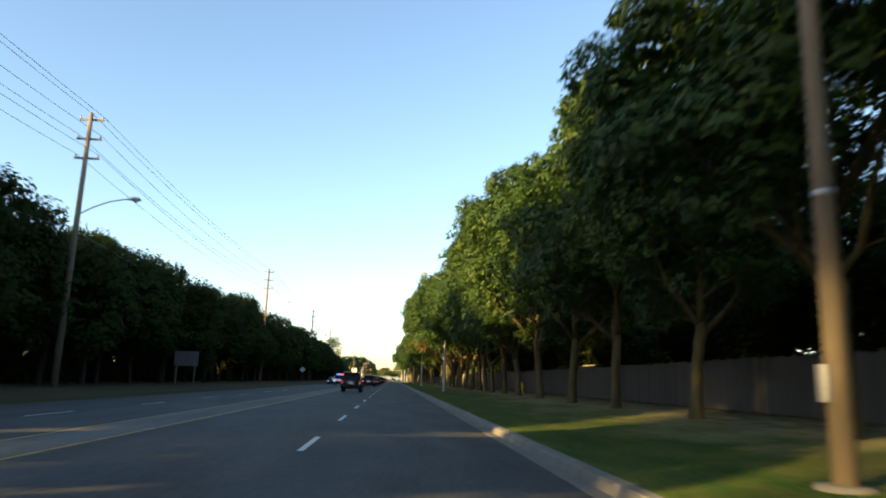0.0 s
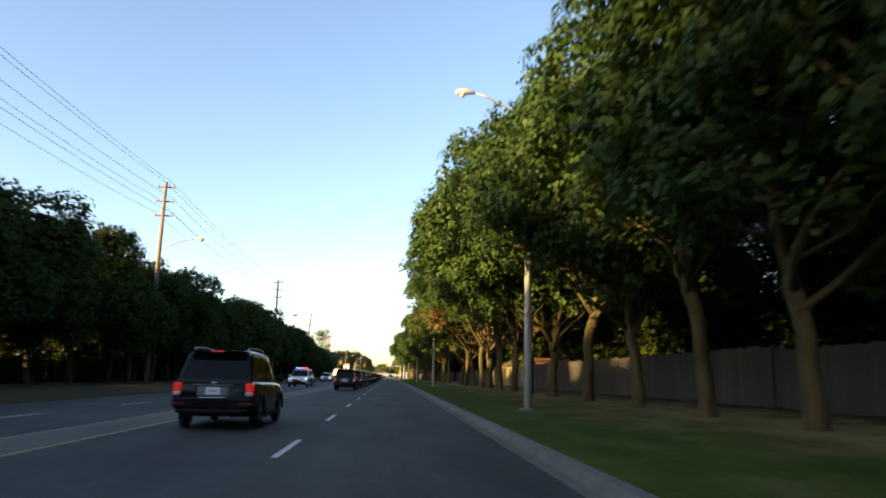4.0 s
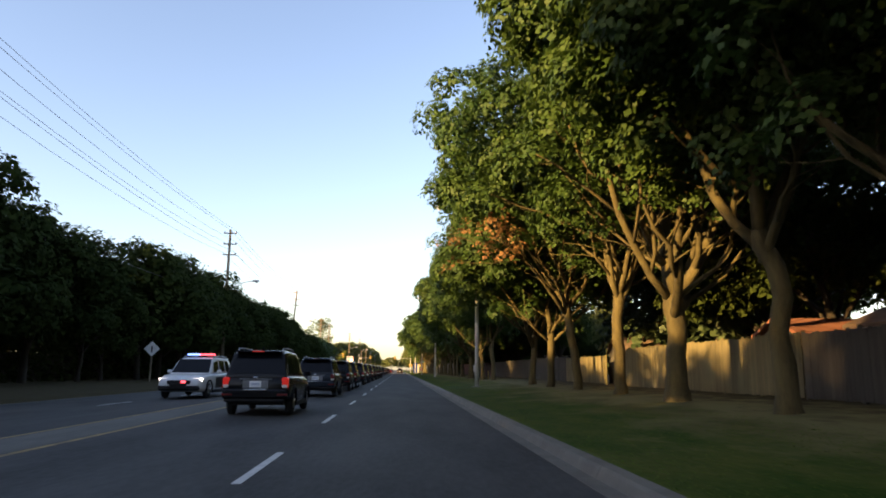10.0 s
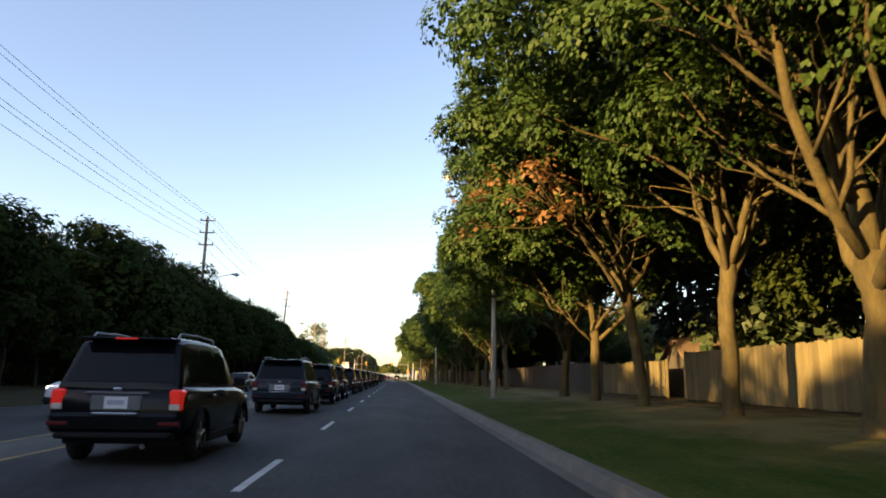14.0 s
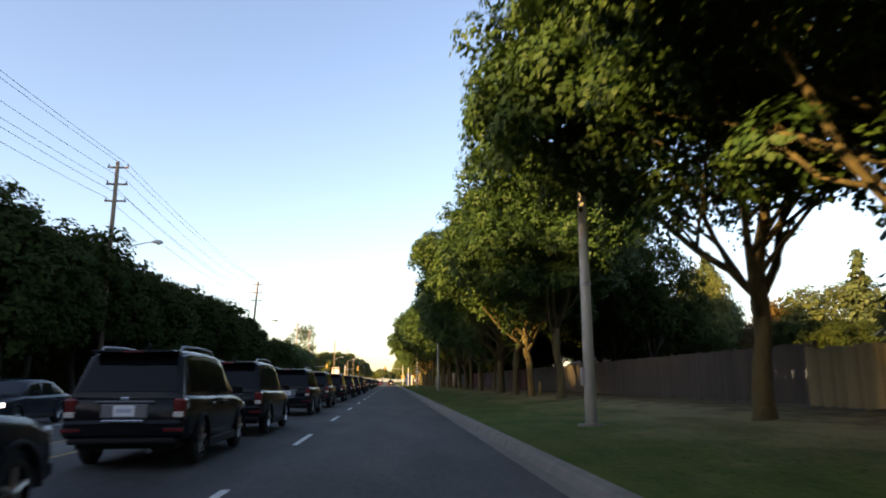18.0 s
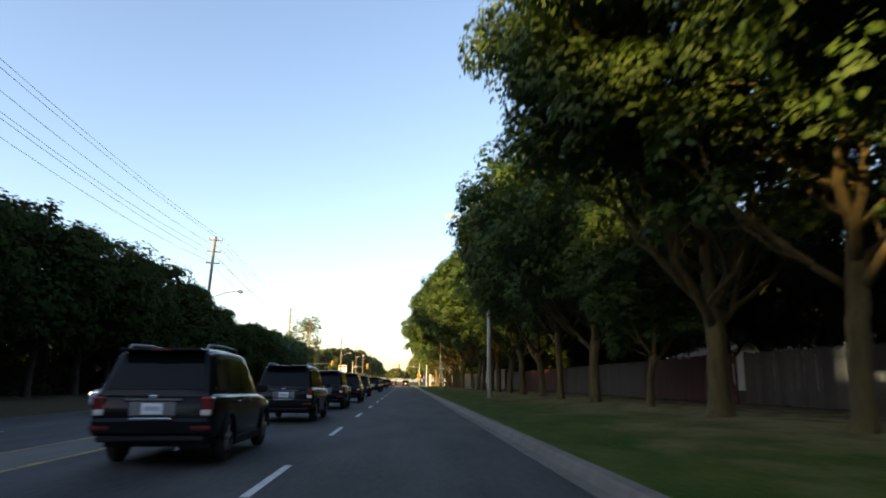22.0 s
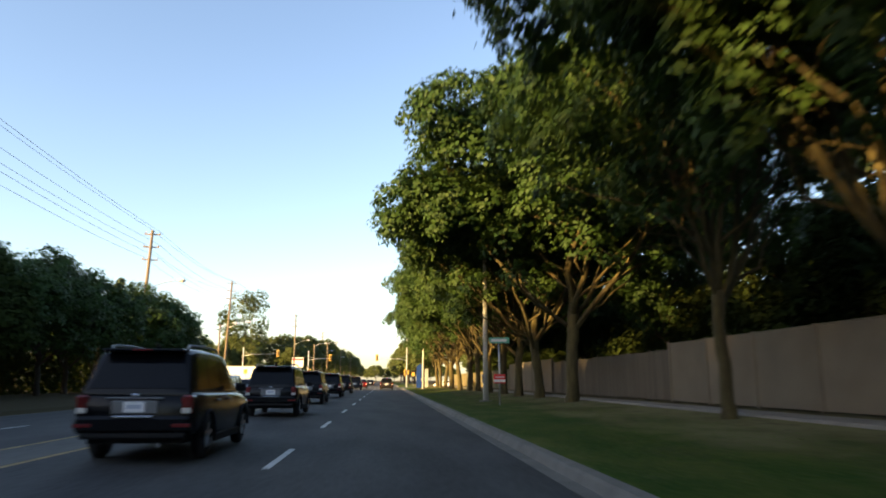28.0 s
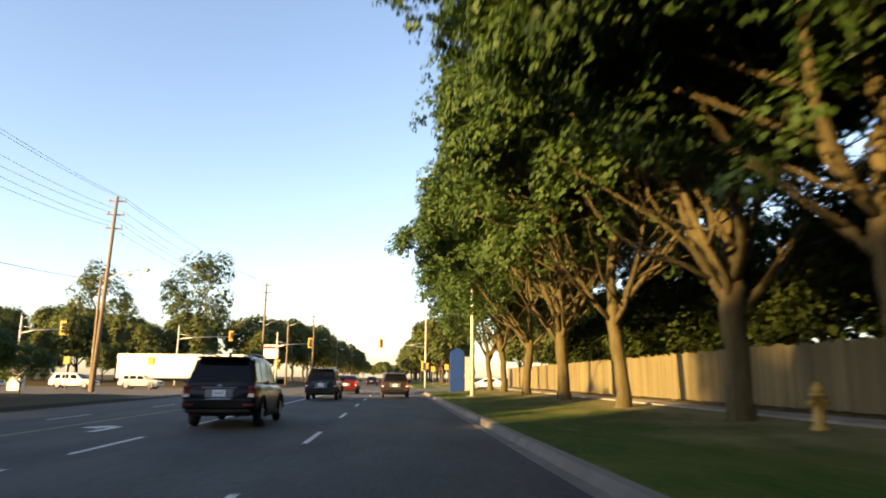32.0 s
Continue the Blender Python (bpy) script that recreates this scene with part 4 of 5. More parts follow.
# ---------------- poles and wires ----------------
def utility_pole(x, y, top, lamp=True, lamp_z=11.1, reach=3.3, tilt=0.0):
    z0 = ground_z(x, y)
    p = empty("utility_pole", pose(x - (top - z0) * math.sin(radians(tilt)), y, z0, 0, tilt, 0), "weathered grey wooden utility pole with crossarms and a street lamp arm", "utility pole", "utility poles across the road")
    h = top - z0
    tubed("pole", POLE_WOOD, p, [(0, 0, -0.3), (0, 0, h * 0.5), (0, 0, h)], [0.21, 0.17, 0.125], 10)
    for d in (0.4, 1.65, 2.9):
        arm = boxed("crossarm", POLE_WOOD, p, (-0.75, 0.75, 0.10, 0.20, h - d - 0.06, h - d + 0.06), 0.01)
        for sx in (-0.66, 0.66):
            tubed("insulator", INSUL, arm, [(sx, 0.15, h - d + 0.06), (sx, 0.15, h - d + 0.12), (sx, 0.15, h - d + 0.18), (sx, 0.15, h - d + 0.26)], [0.03, 0.06, 0.045, 0.03], 7)
    if lamp:
        lz = lamp_z - z0
        pts = [(0, 0, lz - 1.1), (0.8, 0, lz - 0.62), (1.7, 0, lz - 0.22), (2.6, 0, lz - 0.02), (reach - 0.5, 0, lz)]
        tubed("lamp_arm", GALV, p, pts, [0.045, 0.042, 0.04, 0.036, 0.034], 6)
        lamp_head(p, reach - 0.5, 0, lz)
    return p


def lamp_head(p, x, y, z, way=1):
    pts = [(x, y, z), (x + way * 0.15, y, z + 0.03), (x + way * 0.4, y, z + 0.04), (x + way * 0.7, y, z + 0.01), (x + way * 0.82, y, z - 0.02)]
    head = tubed("lamp_head", SIGN_BACK, p, pts, [0.05, 0.10, 0.15, 0.13, 0.04], 8)
    tubed("lens", LAMP_GLASS, head, [(x + way * 0.52, y, z - 0.06), (x + way * 0.52, y, z - 0.14), (x + way * 0.52, y, z - 0.20)], [0.13, 0.12, 0.05], 8)


LEFT_POLES = [(-19.6, -19.0, 17.0), (-19.55, 41.5, 17.0), (-19.69, 104.3, 17.2), (-19.65, 163.5, 17.0), (-20.6, 221.4, 16.6), (-22.85, 284.6, 15.6), (-25.1, 329.5, 17.1), (-22.0, 385, 17.0), (-21, 445, 17.0), (-21, 505, 17.0), (-21, 565, 17.0)]
LAMP_AT = {1: 11.6, 2: 12.35, 3: 11.1, 4: 10.8, 5: 10.8, 6: 10.6}
for i, (x, y, t) in enumerate(LEFT_POLES):
    utility_pole(x, y, t, i in LAMP_AT or i > 6, LAMP_AT.get(i, 10.8), tilt={4: 3.2, 5: 1.8, 6: 1.8}.get(i, 0.3))


def wire(a, b, sag, r=0.012):
    a, b = Vector(a), Vector(b)
    pts = []
    for k in range(13):
        t = k / 12
        p = a.lerp(b, t)
        p.z -= 4 * sag * t * (1 - t)
        pts.append(p)
    return tube(pts, [r] * 13, 4, False)


for (x0, y0, t0), (x1, y1, t1) in zip([(-19.6, -80, 17.0)] + LEFT_POLES, LEFT_POLES):
    for d, sx in ((0.2, 0.0), (0.4, 0.66), (1.65, -0.66), (1.65, 0.66), (2.9, -0.66), (2.9, 0.66)):
        zz = 0.2 if sx == 0 else 0.26
        v, f = wire((x0 + sx, y0 + 0.15, t0 - d + zz), (x1 + sx, y1 + 0.15, t1 - d + zz), 0.75 if d < 1 else 1.0, 0.013)
        tagged(put("power_line", mesh_of("power_line", v, f, CABLE, True)), "thin black overhead power line between poles", "cable", "power lines")
    v, f = wire((x0 + 0.2, y0, t0 - 7.6), (x1 + 0.2, y1, t1 - 7.6), 0.9, 0.02)
    tagged(put("phone_cable", mesh_of("phone_cable", v, f, CABLE, True)), "black overhead phone cable between poles", "cable", "phone cables")


def light_pole(x, y, material, label, h=11.6, reach=2.5):
    z0 = ground_z(x, y)
    p = empty("street_lamp", pose(x, y, z0), label, "street lamp", "street lamps on the verge")
    tubed("pole", material, p, [(0, 0, -0.2), (0, 0, h * 0.5), (0, 0, h)], [0.15, 0.115, 0.075], 12)
    tubed("base_collar", CONCRETE, p, [(0, 0, -0.1), (0, 0, 0.05), (0, 0, 0.06)], [0.36, 0.34, 0.16], 12)
    boxed("hand_hole_cover", GALV, p, (-0.22, -0.12, -0.07, 0.07, 1.0, 1.45), 0.01)
    tubed("band", GALV, p, [(0, 0, 3.55), (0, 0, 3.63)], [0.135, 0.135], 12)
    tubed("lamp_arm", GALV, p, [(0, 0, h - 0.5), (-0.7, 0, h + 0.15), (-1.6, 0, h + 0.6), (-reach + 0.4, 0, h + 0.75)], [0.045, 0.042, 0.038, 0.034], 6)
    lamp_head(p, -reach + 0.4, 0, h + 0.75, -1)
    return p


light_pole(5.12, 8.0, POLE_WOOD, "weathered wooden street lamp pole on the grass verge")
for x, y in ((5.08, 72.0), (5.22, 132.1), (5.55, 194.4), (5.4, 255.8), (4.99, 313.3)):
    light_pole(x, y, POLE_CONC, "pale round concrete street lamp pole on the grass verge")

# ---------------- fences ----------------
def board_fence(x, y0, y1, h, material, label, width=0.145, gap=0.004, seed=1):
    """Upright boards on two rails between posts, some a little crooked."""
    q = random.Random(seed)
    fz = ground_z(x, (y0 + y1) / 2)
    fence = empty("fence", pose(x, y0, fz), label, "fence")
    n_post = max(2, int(round((y1 - y0) / 2.44)) + 1)
    v, f = box_data(0.0, 0.09, -0.045, 0.045, -0.2, h + 0.06, 0.008)
    pm = mesh_of("post", v, f, material)
    for k in range(n_post):
        put("post", pm, fence, pose(0.035, (y1 - y0) * k / (n_post - 1), 0))
    for z in (0.35, h - 0.3):
        boxed("rail", material, fence, (0.0, 0.038, 0, y1 - y0, z - 0.045, z + 0.045))
    metas = []
    for k in range(4):
        hh = h + (0.0, -0.02, 0.015, -0.035)[k]
        v, f = box_data(-0.020, -0.001, gap, width - gap, 0.05, hh, 0.004)
        v = [(a, b + (c / hh) * (0.0, 0.006, -0.005, 0.003)[k], c) for a, b, c in v]
        metas.append(mesh_of("board", v, f, material))
    n = int((y1 - y0) / width)
    for i in range(n):
        put("board", metas[q.randrange(4)], fence, pose(q.uniform(-0.006, 0.0), i * width, q.uniform(-0.02, 0.02)))
    return fence


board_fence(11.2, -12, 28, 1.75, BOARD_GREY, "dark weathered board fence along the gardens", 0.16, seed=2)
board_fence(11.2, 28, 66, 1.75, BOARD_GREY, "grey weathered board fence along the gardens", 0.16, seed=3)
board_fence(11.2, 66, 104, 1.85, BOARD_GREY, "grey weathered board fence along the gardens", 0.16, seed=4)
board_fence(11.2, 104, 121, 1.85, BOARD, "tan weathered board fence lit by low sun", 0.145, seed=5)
board_fence(11.6, 124, 133, 1.6, BOARD, "tan leaning board fence beside a small shed", 0.145, seed=6)
board_fence(11.8, 133, 172, 1.75, BOARD_GREY, "grey slatted wooden fence with posts", 0.13, 0.013, seed=7)
board_fence(11.4, 172, 181, 1.75, BOARD_RED, "red-stained wooden board fence", 0.15, seed=8)
board_fence(11.4, 181, 197, 1.75, BOARD_GREY, "grey weathered board fence along the gardens", 0.15, seed=9)
board_fence(11.4, 197, 214, 1.75, BOARD_RED, "dark red-stained board fence under the trees", 0.15, seed=10)
board_fence(10.8, 214, 222.1, 1.75, BOARD_GREY, "grey weathered board fence along the gardens", 0.15, seed=11)
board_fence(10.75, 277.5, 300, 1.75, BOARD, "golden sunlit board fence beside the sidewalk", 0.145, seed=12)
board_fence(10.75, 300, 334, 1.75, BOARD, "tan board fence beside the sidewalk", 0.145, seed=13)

def panel_fence(x, y0, n, pitch, label):
    """Smooth panels between posts under a cap rail."""
    fence = empty("panel_fence", pose(x, y0, ground_z(x, y0 + n * pitch / 2)), label, "fence")
    v, f = box_data(0, 0.07, 0.07, pitch - 0.07, 0.05, 2.12, 0.008)
    panel = mesh_of("panel", v, f, PANEL)
    v, f = box_data(-0.035, 0.105, -0.07, 0.07, -0.2, 2.2, 0.012)
    post = mesh_of("post", v, f, PANEL)
    v, f = box_data(-0.02, 0.09, 0.07, pitch - 0.07, 2.121, 2.17, 0.008)
    cap = mesh_of("cap", v, f, PANEL)
    for k in range(n + 1):
        put("post", post, fence, pose(0, pitch * k, 0))
        if k < n:
            put("panel", panel, fence, pose(0, pitch * k, 0))
            put("cap", cap, fence, pose(0, pitch * k, 0))


panel_fence(10.6, 222.2, 7, 3.0, "tall smooth tan panel fence with posts and a cap")
panel_fence(10.6, 262.0, 5, 3.06, "tall smooth tan panel fence lit by low sun at its end")
board_fence(10.72, 243.3, 262.1, 1.95, BOARD_TAN_SHADED, "lower tan board fence, shade put into its colour, with a rail between tall panels", 0.15, seed=14)

board_fence(-25.6, -60, 20, 1.8, BOARD_GREY, "dark board fence behind the trees across the road", 0.55, seed=21)
board_fence(-25.6, 20, 100, 1.8, BOARD_GREY, "dark board fence behind the trees across the road", 0.55, seed=22)
board_fence(-25.6, 100, 180, 1.8, BOARD_GREY, "dark board fence behind the trees across the road", 0.55, seed=23)
board_fence(-25.6, 180, 262, 1.8, BOARD_GREY, "dark board fence behind the trees across the road", 0.55, seed=24)

# ---------------- cars ----------------
def loft(sections):
    """A closed shell through rings of equal length, capped at both ends."""
    n = len(sections[0])
    V = [p for s in sections for p in s]
    F = []
    for i in range(len(sections) - 1):
        for k in range(n):
            F.append((i * n + k, i * n + (k + 1) % n, (i + 1) * n + (k + 1) % n, (i + 1) * n + k))
    F.append(tuple(range(n))[::-1])
    F.append(tuple((len(sections) - 1) * n + k for k in range(n)))
    return V, F


def soft(ob, w, seg=2):
    b = ob.modifiers.new("bevel", "BEVEL")
    b.width, b.segments, b.limit_method, b.angle_limit = w, seg, "ANGLE", radians(28)
    for p in ob.data.polygons:
        p.use_smooth = True
    return ob


def wheel(car, x, y, r, w, flip):
    pr = [(0.0, r * 0.62), (w * 0.10, r * 0.90), (w * 0.25, r), (w * 0.75, r), (w * 0.90, r * 0.90), (w, r * 0.62)]
    V, F, n = [], [], 20
    for dx, rad in pr:
        for k in range(n):
            a = 2 * math.pi * k / n
            V.append((x + (dx - w / 2), y + rad * math.cos(a), r + rad * math.sin(a)))
    for i in range(len(pr) - 1):
        for k in range(n):
            F.append((i * n + k, i * n + (k + 1) % n, (i + 1) * n + (k + 1) % n, (i + 1) * n + k))
    wh = put("wheel", mesh_of("tyre", V, F, TYRE, True), car, None, "black rubber tyre")
    V, F = [], []
    out = w / 2 if flip else -w / 2
    c = (x + out * 0.72, y, r)
    pieces = [tube([(x + out * 0.2, y, r), (x + out * 0.70, y, r)], [r * 0.60, r * 0.60], 16), tube([(x + out * 0.70, y, r), (x + out * 0.86, y, r)], [r * 0.14, r * 0.12], 10)]
    for k in range(5):
        a = 2 * math.pi * k / 5 + 0.3
        e = (x + out * 0.84, y + math.cos(a) * r * 0.58, r + math.sin(a) * r * 0.58)
        pieces.append(tube([(x + out * 0.82, y, r), e], [r * 0.10, r * 0.085], 6))
    v, f = join(*pieces)
    put("rim", mesh_of("rim", v, f, RIM), wh, None, "silver alloy rim")


def make_car(m, label, paint_m, L=4.6, W=1.80, H=1.68, kind="suv", lit=False, front_lit=False, rails=True, beacon=False, two_tone=False, name="suv"):
    """A road car, its rear at y = 0 and its nose at y = L."""
    car = empty(name, m, label, "car")
    w = W / 2
    r = 0.355 if kind != "sedan" else 0.325
    wy = (0.20 * L, 0.80 * L)
    if kind == "sedan":
        belt, hood, deck = 0.93, 0.90, 1.02
        roof = [(0.10 * L, 1.02), (0.24 * L, H - 0.06), (0.36 * L, H), (0.50 * L, H - 0.01), (0.58 * L, H - 0.08), (0.75 * L, 0.95)]
    elif kind == "van":
        belt, hood, deck = 1.02, 1.00, 1.06
        roof = [(0.015 * L, 1.02), (0.06 * L, H - 0.04), (0.2 * L, H), (0.55 * L, H - 0.02), (0.66 * L, H - 0.14), (0.85 * L, 1.04)]
    else:
        belt, hood, deck = 1.04, 1.00, 1.08
        roof = [(0.012 * L, 1.05), (0.085 * L, H - 0.07), (0.17 * L, H - 0.01), (0.36 * L, H), (0.52 * L, H - 0.02), (0.58 * L, H - 0.07), (0.73 * L, 1.03)]
    # lower body, section by section from tail to nose
    lift = 0.0 if kind == "sedan" else 0.09
    st = [(0.0, 0.93, 0.42 + lift, belt - 0.16), (0.012 * L, 0.97, 0.34 + lift, belt - 0.02), (0.05 * L, 1.0, 0.30 + lift, belt + 0.02), (0.20 * L, 1.0, 0.26 + lift, belt + 0.01), (0.50 * L, 1.0, 0.24, belt - 0.01), (0.70 * L, 1.0, 0.26, hood + 0.02),
          (0.86 * L, 0.98, 0.28, hood - 0.04), (0.95 * L, 0.93, 0.30, hood - 0.13), (0.985 * L, 0.86, 0.36, hood - 0.22), (L, 0.78, 0.42, hood - 0.33)]
    secs = []
    for y, k, zb, zt in st:
        a = w * k
        secs.append([(-a * 0.90, y, zb), (-a * 0.985, y, zb + 0.10), (-a, y, zb + (zt - zb) * 0.55), (-a * 0.975, y, zt - 0.07), (-a * 0.90, y, zt), (a * 0.90, y, zt), (a * 0.975, y, zt - 0.07), (a, y, zb + (zt - zb) * 0.55), (a * 0.985, y, zb + 0.10), (a * 0.90, y, zb)])
    v, f = loft(secs)
    soft(put("body", mesh_of("body", v, f, paint_m), car), 0.035)
    # cabin
    cab = []
    for y, z in roof:
        low = belt - 0.03
        t = max(0.0, min(1.0, (z - low) / (H - low)))
        wr = w * (0.905 - 0.155 * t)
        cab.append([(-w * 0.91, y, low - 0.05), (-wr, y, z - 0.05 * t), (-wr + 0.14 * t + 0.02, y, z), (wr - 0.14 * t - 0.02, y, z), (wr, y, z - 0.05 * t), (w * 0.91, y, low - 0.05)])
    v, f = loft(cab)
    soft(put("cabin", mesh_of("cabin", v, f, paint_m), car), 0.03)
    # glass, set just proud of the cabin
    def on_cabin(y, t, side):
        z = lerp_table(roof, y)
        low = belt - 0.03
        full = max(0.0, min(1.0, (z - low) / (H - low)))
        zz = low + (z - 0.05 - low) * t
        return (side * (w * 0.91 + (w * (0.905 - 0.155 * full) - w * 0.91) * (zz - low + 0.05) / (z - 0.05 * full - low + 0.05) + 0.006), y, zz)
    spans = {"sedan": ((0.27, 0.42), (0.44, 0.60)), "van": ((0.06, 0.28), (0.30, 0.50), (0.52, 0.68)), "suv": ((0.11, 0.25), (0.265, 0.435), (0.45, 0.60))}[kind]
    for side in (-1, 1):
        for a, b in spans:
            q = [on_cabin(a * L + 0.05, 0.14, side), on_cabin(b * L + (0.10 if b > 0.55 else 0), 0.14, side), on_cabin(b * L - 0.05, 0.86, side), on_cabin(a * L + (0.10 if a < 0.12 else 0.06), 0.86, side)]
            p2 = [(c[0] - side * 0.012, c[1], c[2]) for c in q]
            fc = [(0, 1, 2, 3), (7, 6, 5, 4), (0, 4, 5, 1), (1, 5, 6, 2), (2, 6, 7, 3), (3, 7, 4, 0)]
            put("side_window", mesh_of("side_window", q + p2, fc, GLASS), car, None, "dark tinted side window")
    (ya, za), (yb, zb) = roof[0], roof[1]
    def across(y, z, half, dy):
        return [(-half, y + dy, z), (half, y + dy, z)]
    t0, t1 = 0.10, 0.93
    pa = (ya + (yb - ya) * t0, za + (zb - za) * t0)
    pb = (ya + (yb - ya) * t1, za + (zb - za) * t1)
    nrm = Vector((0, -(zb - za), yb - ya)).normalized() * 0.014
    wa, wb = w * 0.80, w * 0.66
    q = [(-wa, pa[0], pa[1]), (wa, pa[0], pa[1]), (wb, pb[0], pb[1]), (-wb, pb[0], pb[1])]
    q = [(x, y + nrm.y, z + nrm.z) for x, y, z in q] + [(x, y - nrm.y, z - nrm.z) for x, y, z in q]
    fc = [(0, 1, 2, 3), (7, 6, 5, 4), (0, 4, 5, 1), (1, 5, 6, 2), (2, 6, 7, 3), (3, 7, 4, 0)]
    put("rear_window", mesh_of("rear_window", q, fc, GLASS), car, None, "dark tinted rear window")
    (ya, za), (yb, zb) = roof[-1], roof[-2]
    pa = (ya + (yb - ya) * 0.06, za + (zb - za) * 0.06)
    pb = (ya + (yb - ya) * 0.95, za + (zb - za) * 0.95)
    nrm = Vector((0, (zb - za), -(yb - ya))).normalized() * 0.014
    q = [(-w * 0.82, pa[0], pa[1]), (w * 0.82, pa[0], pa[1]), (w * 0.70, pb[0], pb[1]), (-w * 0.70, pb[0], pb[1])]
    q = [(x, y + nrm.y, z + nrm.z) for x, y, z in q] + [(x, y - nrm.y, z - nrm.z) for x, y, z in q]
    put("windshield", mesh_of("windshield", q, fc, GLASS), car, None, "dark sloping windshield")
    # lamps
    tail = TAIL_LIT if lit else TAIL_RED
    for side in (-1, 1):
        v, f = box_data(side * w * 0.86 - 0.09, side * w * 0.86 + 0.09, -0.008, 0.24, belt - 0.31, belt - 0.02, 0.03)
        lamp = put("tail_lamp", mesh_of("tail_lamp", v, f, tail), car, None, "lit red brake lamp" if lit else "red tail lamp")
        boxed("reverse_lens", LENS_WHITE, lamp, (side * w * 0.86 - 0.075, side * w * 0.86 + 0.07, -0.013, 0.1, belt - 0.295, belt - 0.205), 0.012)
        boxed("rear_reflector", TAIL_RED, car, (side * w * 0.80 - 0.14, side * w * 0.80 + 0.14, -0.060, 0.06, 0.45 + lift, 0.51 + lift), 0.01)
        y1 = 0.955 * L
        v, f = box_data(side * w * 0.72 - 0.19, side * w * 0.72 + 0.17, y1 - 0.16, y1 + 0.05, hood - 0.30, hood - 0.15, 0.03)
        put("head_lamp", mesh_of("head_lamp", v, f, HEAD_LIT if front_lit else LENS_WHITE), car, None, "lit head lamp" if front_lit else "clear head lamp")
        boxed("door_mirror", TRIM if not two_tone else paint_m, car, (side * (w + 0.10) - 0.10, side * (w + 0.10) + 0.10, 0.60 * L, 0.60 * L + 0.10, belt + 0.00, belt + 0.15), 0.03)
        for hy in ((0.30, 0.47) if kind != "van" else (0.48,)):
            boxed("door_handle", paint_m, car, (side * w - 0.02, side * w + 0.03, hy * L, hy * L + 0.18, belt - 0.15, belt - 0.11), 0.01)
        for yy in wy:
            wheel(car, side * (w - 0.11), yy, r, 0.215, side > 0)
            n = 14
            pts = [(side * (w + 0.004), yy + math.cos(math.pi * k / n) * (r + 0.045), r + math.sin(math.pi * k / n) * (r + 0.045)) for k in range(n + 1)]
            tubed("wheel_arch", TRIM, car, pts, [0.03] * (n + 1), 6)
        boxed("sill", TRIM, car, (side * w * 0.985 - 0.03, side * w * 0.985 + 0.02, wy[0] + r + 0.08, wy[1] - r - 0.08, 0.22, 0.36), 0.02)
        if rails:
            rl = [(side * w * 0.66, 0.10 * L, H - 0.07), (side * w * 0.665, 0.13 * L, H + 0.035), (side * w * 0.67, 0.32 * L, H + 0.055), (side * w * 0.67, 0.50 * L, H + 0.03), (side * w * 0.665, 0.53 * L, H - 0.05)]
            tubed("roof_rail", GALV, car, rl, [0.02] * 5, 6)
    # rear bumper, tailgate trim, plate
    v, f = box_data(-w * 0.95, w * 0.95, -0.055, 0.16, 0.36 + lift, 0.62 + lift, 0.05)
    put("rear_bumper", mesh_of("rear_bumper", v, f, paint_m), car)
    boxed("bumper_valance", TRIM, car, (-w * 0.86, w * 0.86, -0.048, 0.18, 0.25 + lift * 1.3, 0.37 + lift), 0.03)
    boxed("tailgate_trim", RECESS if kind == "suv" else TRIM, car, (-0.42, 0.42, -0.010, 0.05, belt - 0.085, belt - 0.055), 0.008)
    boxed("plate_recess", RECESS, car, (-0.34, 0.34, -0.016, 0.03, belt - 0.31, belt - 0.10), 0.02)
    pl = boxed("number_plate", PLATE, car, (-0.155, 0.155, -0.024, 0.03, belt - 0.28, belt - 0.12), 0.006, "white plate with blurred dark band")
    boxed("plate_band", PLATE_BAR, pl, (-0.11, 0.11, -0.0262, -0.02, belt - 0.225, belt - 0.165))
    boxed("bumper_step", CHROME, car, (-0.30, 0.30, -0.060, -0.02, belt - 0.365, belt - 0.325), 0.01, "bright chrome strip")
    boxed("badge", CHROME, car, (-0.065, 0.065, -0.018, 0.02, belt - 0.045, belt + 0.0), 0.015)
    v, f = tube([(w * 0.45, -0.05, 0.28), (w * 0.45, 0.4, 0.29)], [0.035, 0.035], 8)
    put("exhaust_pipe", mesh_of("exhaust_pipe", v, f, CHROME), car)
    if kind != "sedan":
        v, f = box_data(-w * 0.68, w * 0.68, 0.045 * L - 0.06, 0.125 * L, H - 0.075, H - 0.03, 0.015)
        sp = put("roof_spoiler", mesh_of("roof_spoiler", v, f, paint_m), car)
        boxed("high_brake_lamp", tail, sp, (-0.15, 0.15, 0.045 * L - 0.066, 0.045 * L, H - 0.066, H - 0.04), 0.004)
        tubed("aerial_fin", TRIM, car, [(0, 0.2 * L, H - 0.02), (0, 0.19 * L, H + 0.06), (0, 0.185 * L, H + 0.10)], [0.05, 0.03, 0.01], 6)
    # front end
    boxed("grille", TRIM, car, (-w * 0.50, w * 0.50, L - 0.10, L + 0.012, hood - 0.42, hood - 0.24), 0.03)
    boxed("front_bumper", paint_m if not two_tone else TRIM, car, (-w * 0.86, w * 0.86, L - 0.22, L + 0.04, 0.34, 0.56), 0.06)
    boxed("underbody", TRIM, car, (-w * 0.8, w * 0.8, 0.15, L - 0.25, 0.20 + lift, 0.34 + lift))
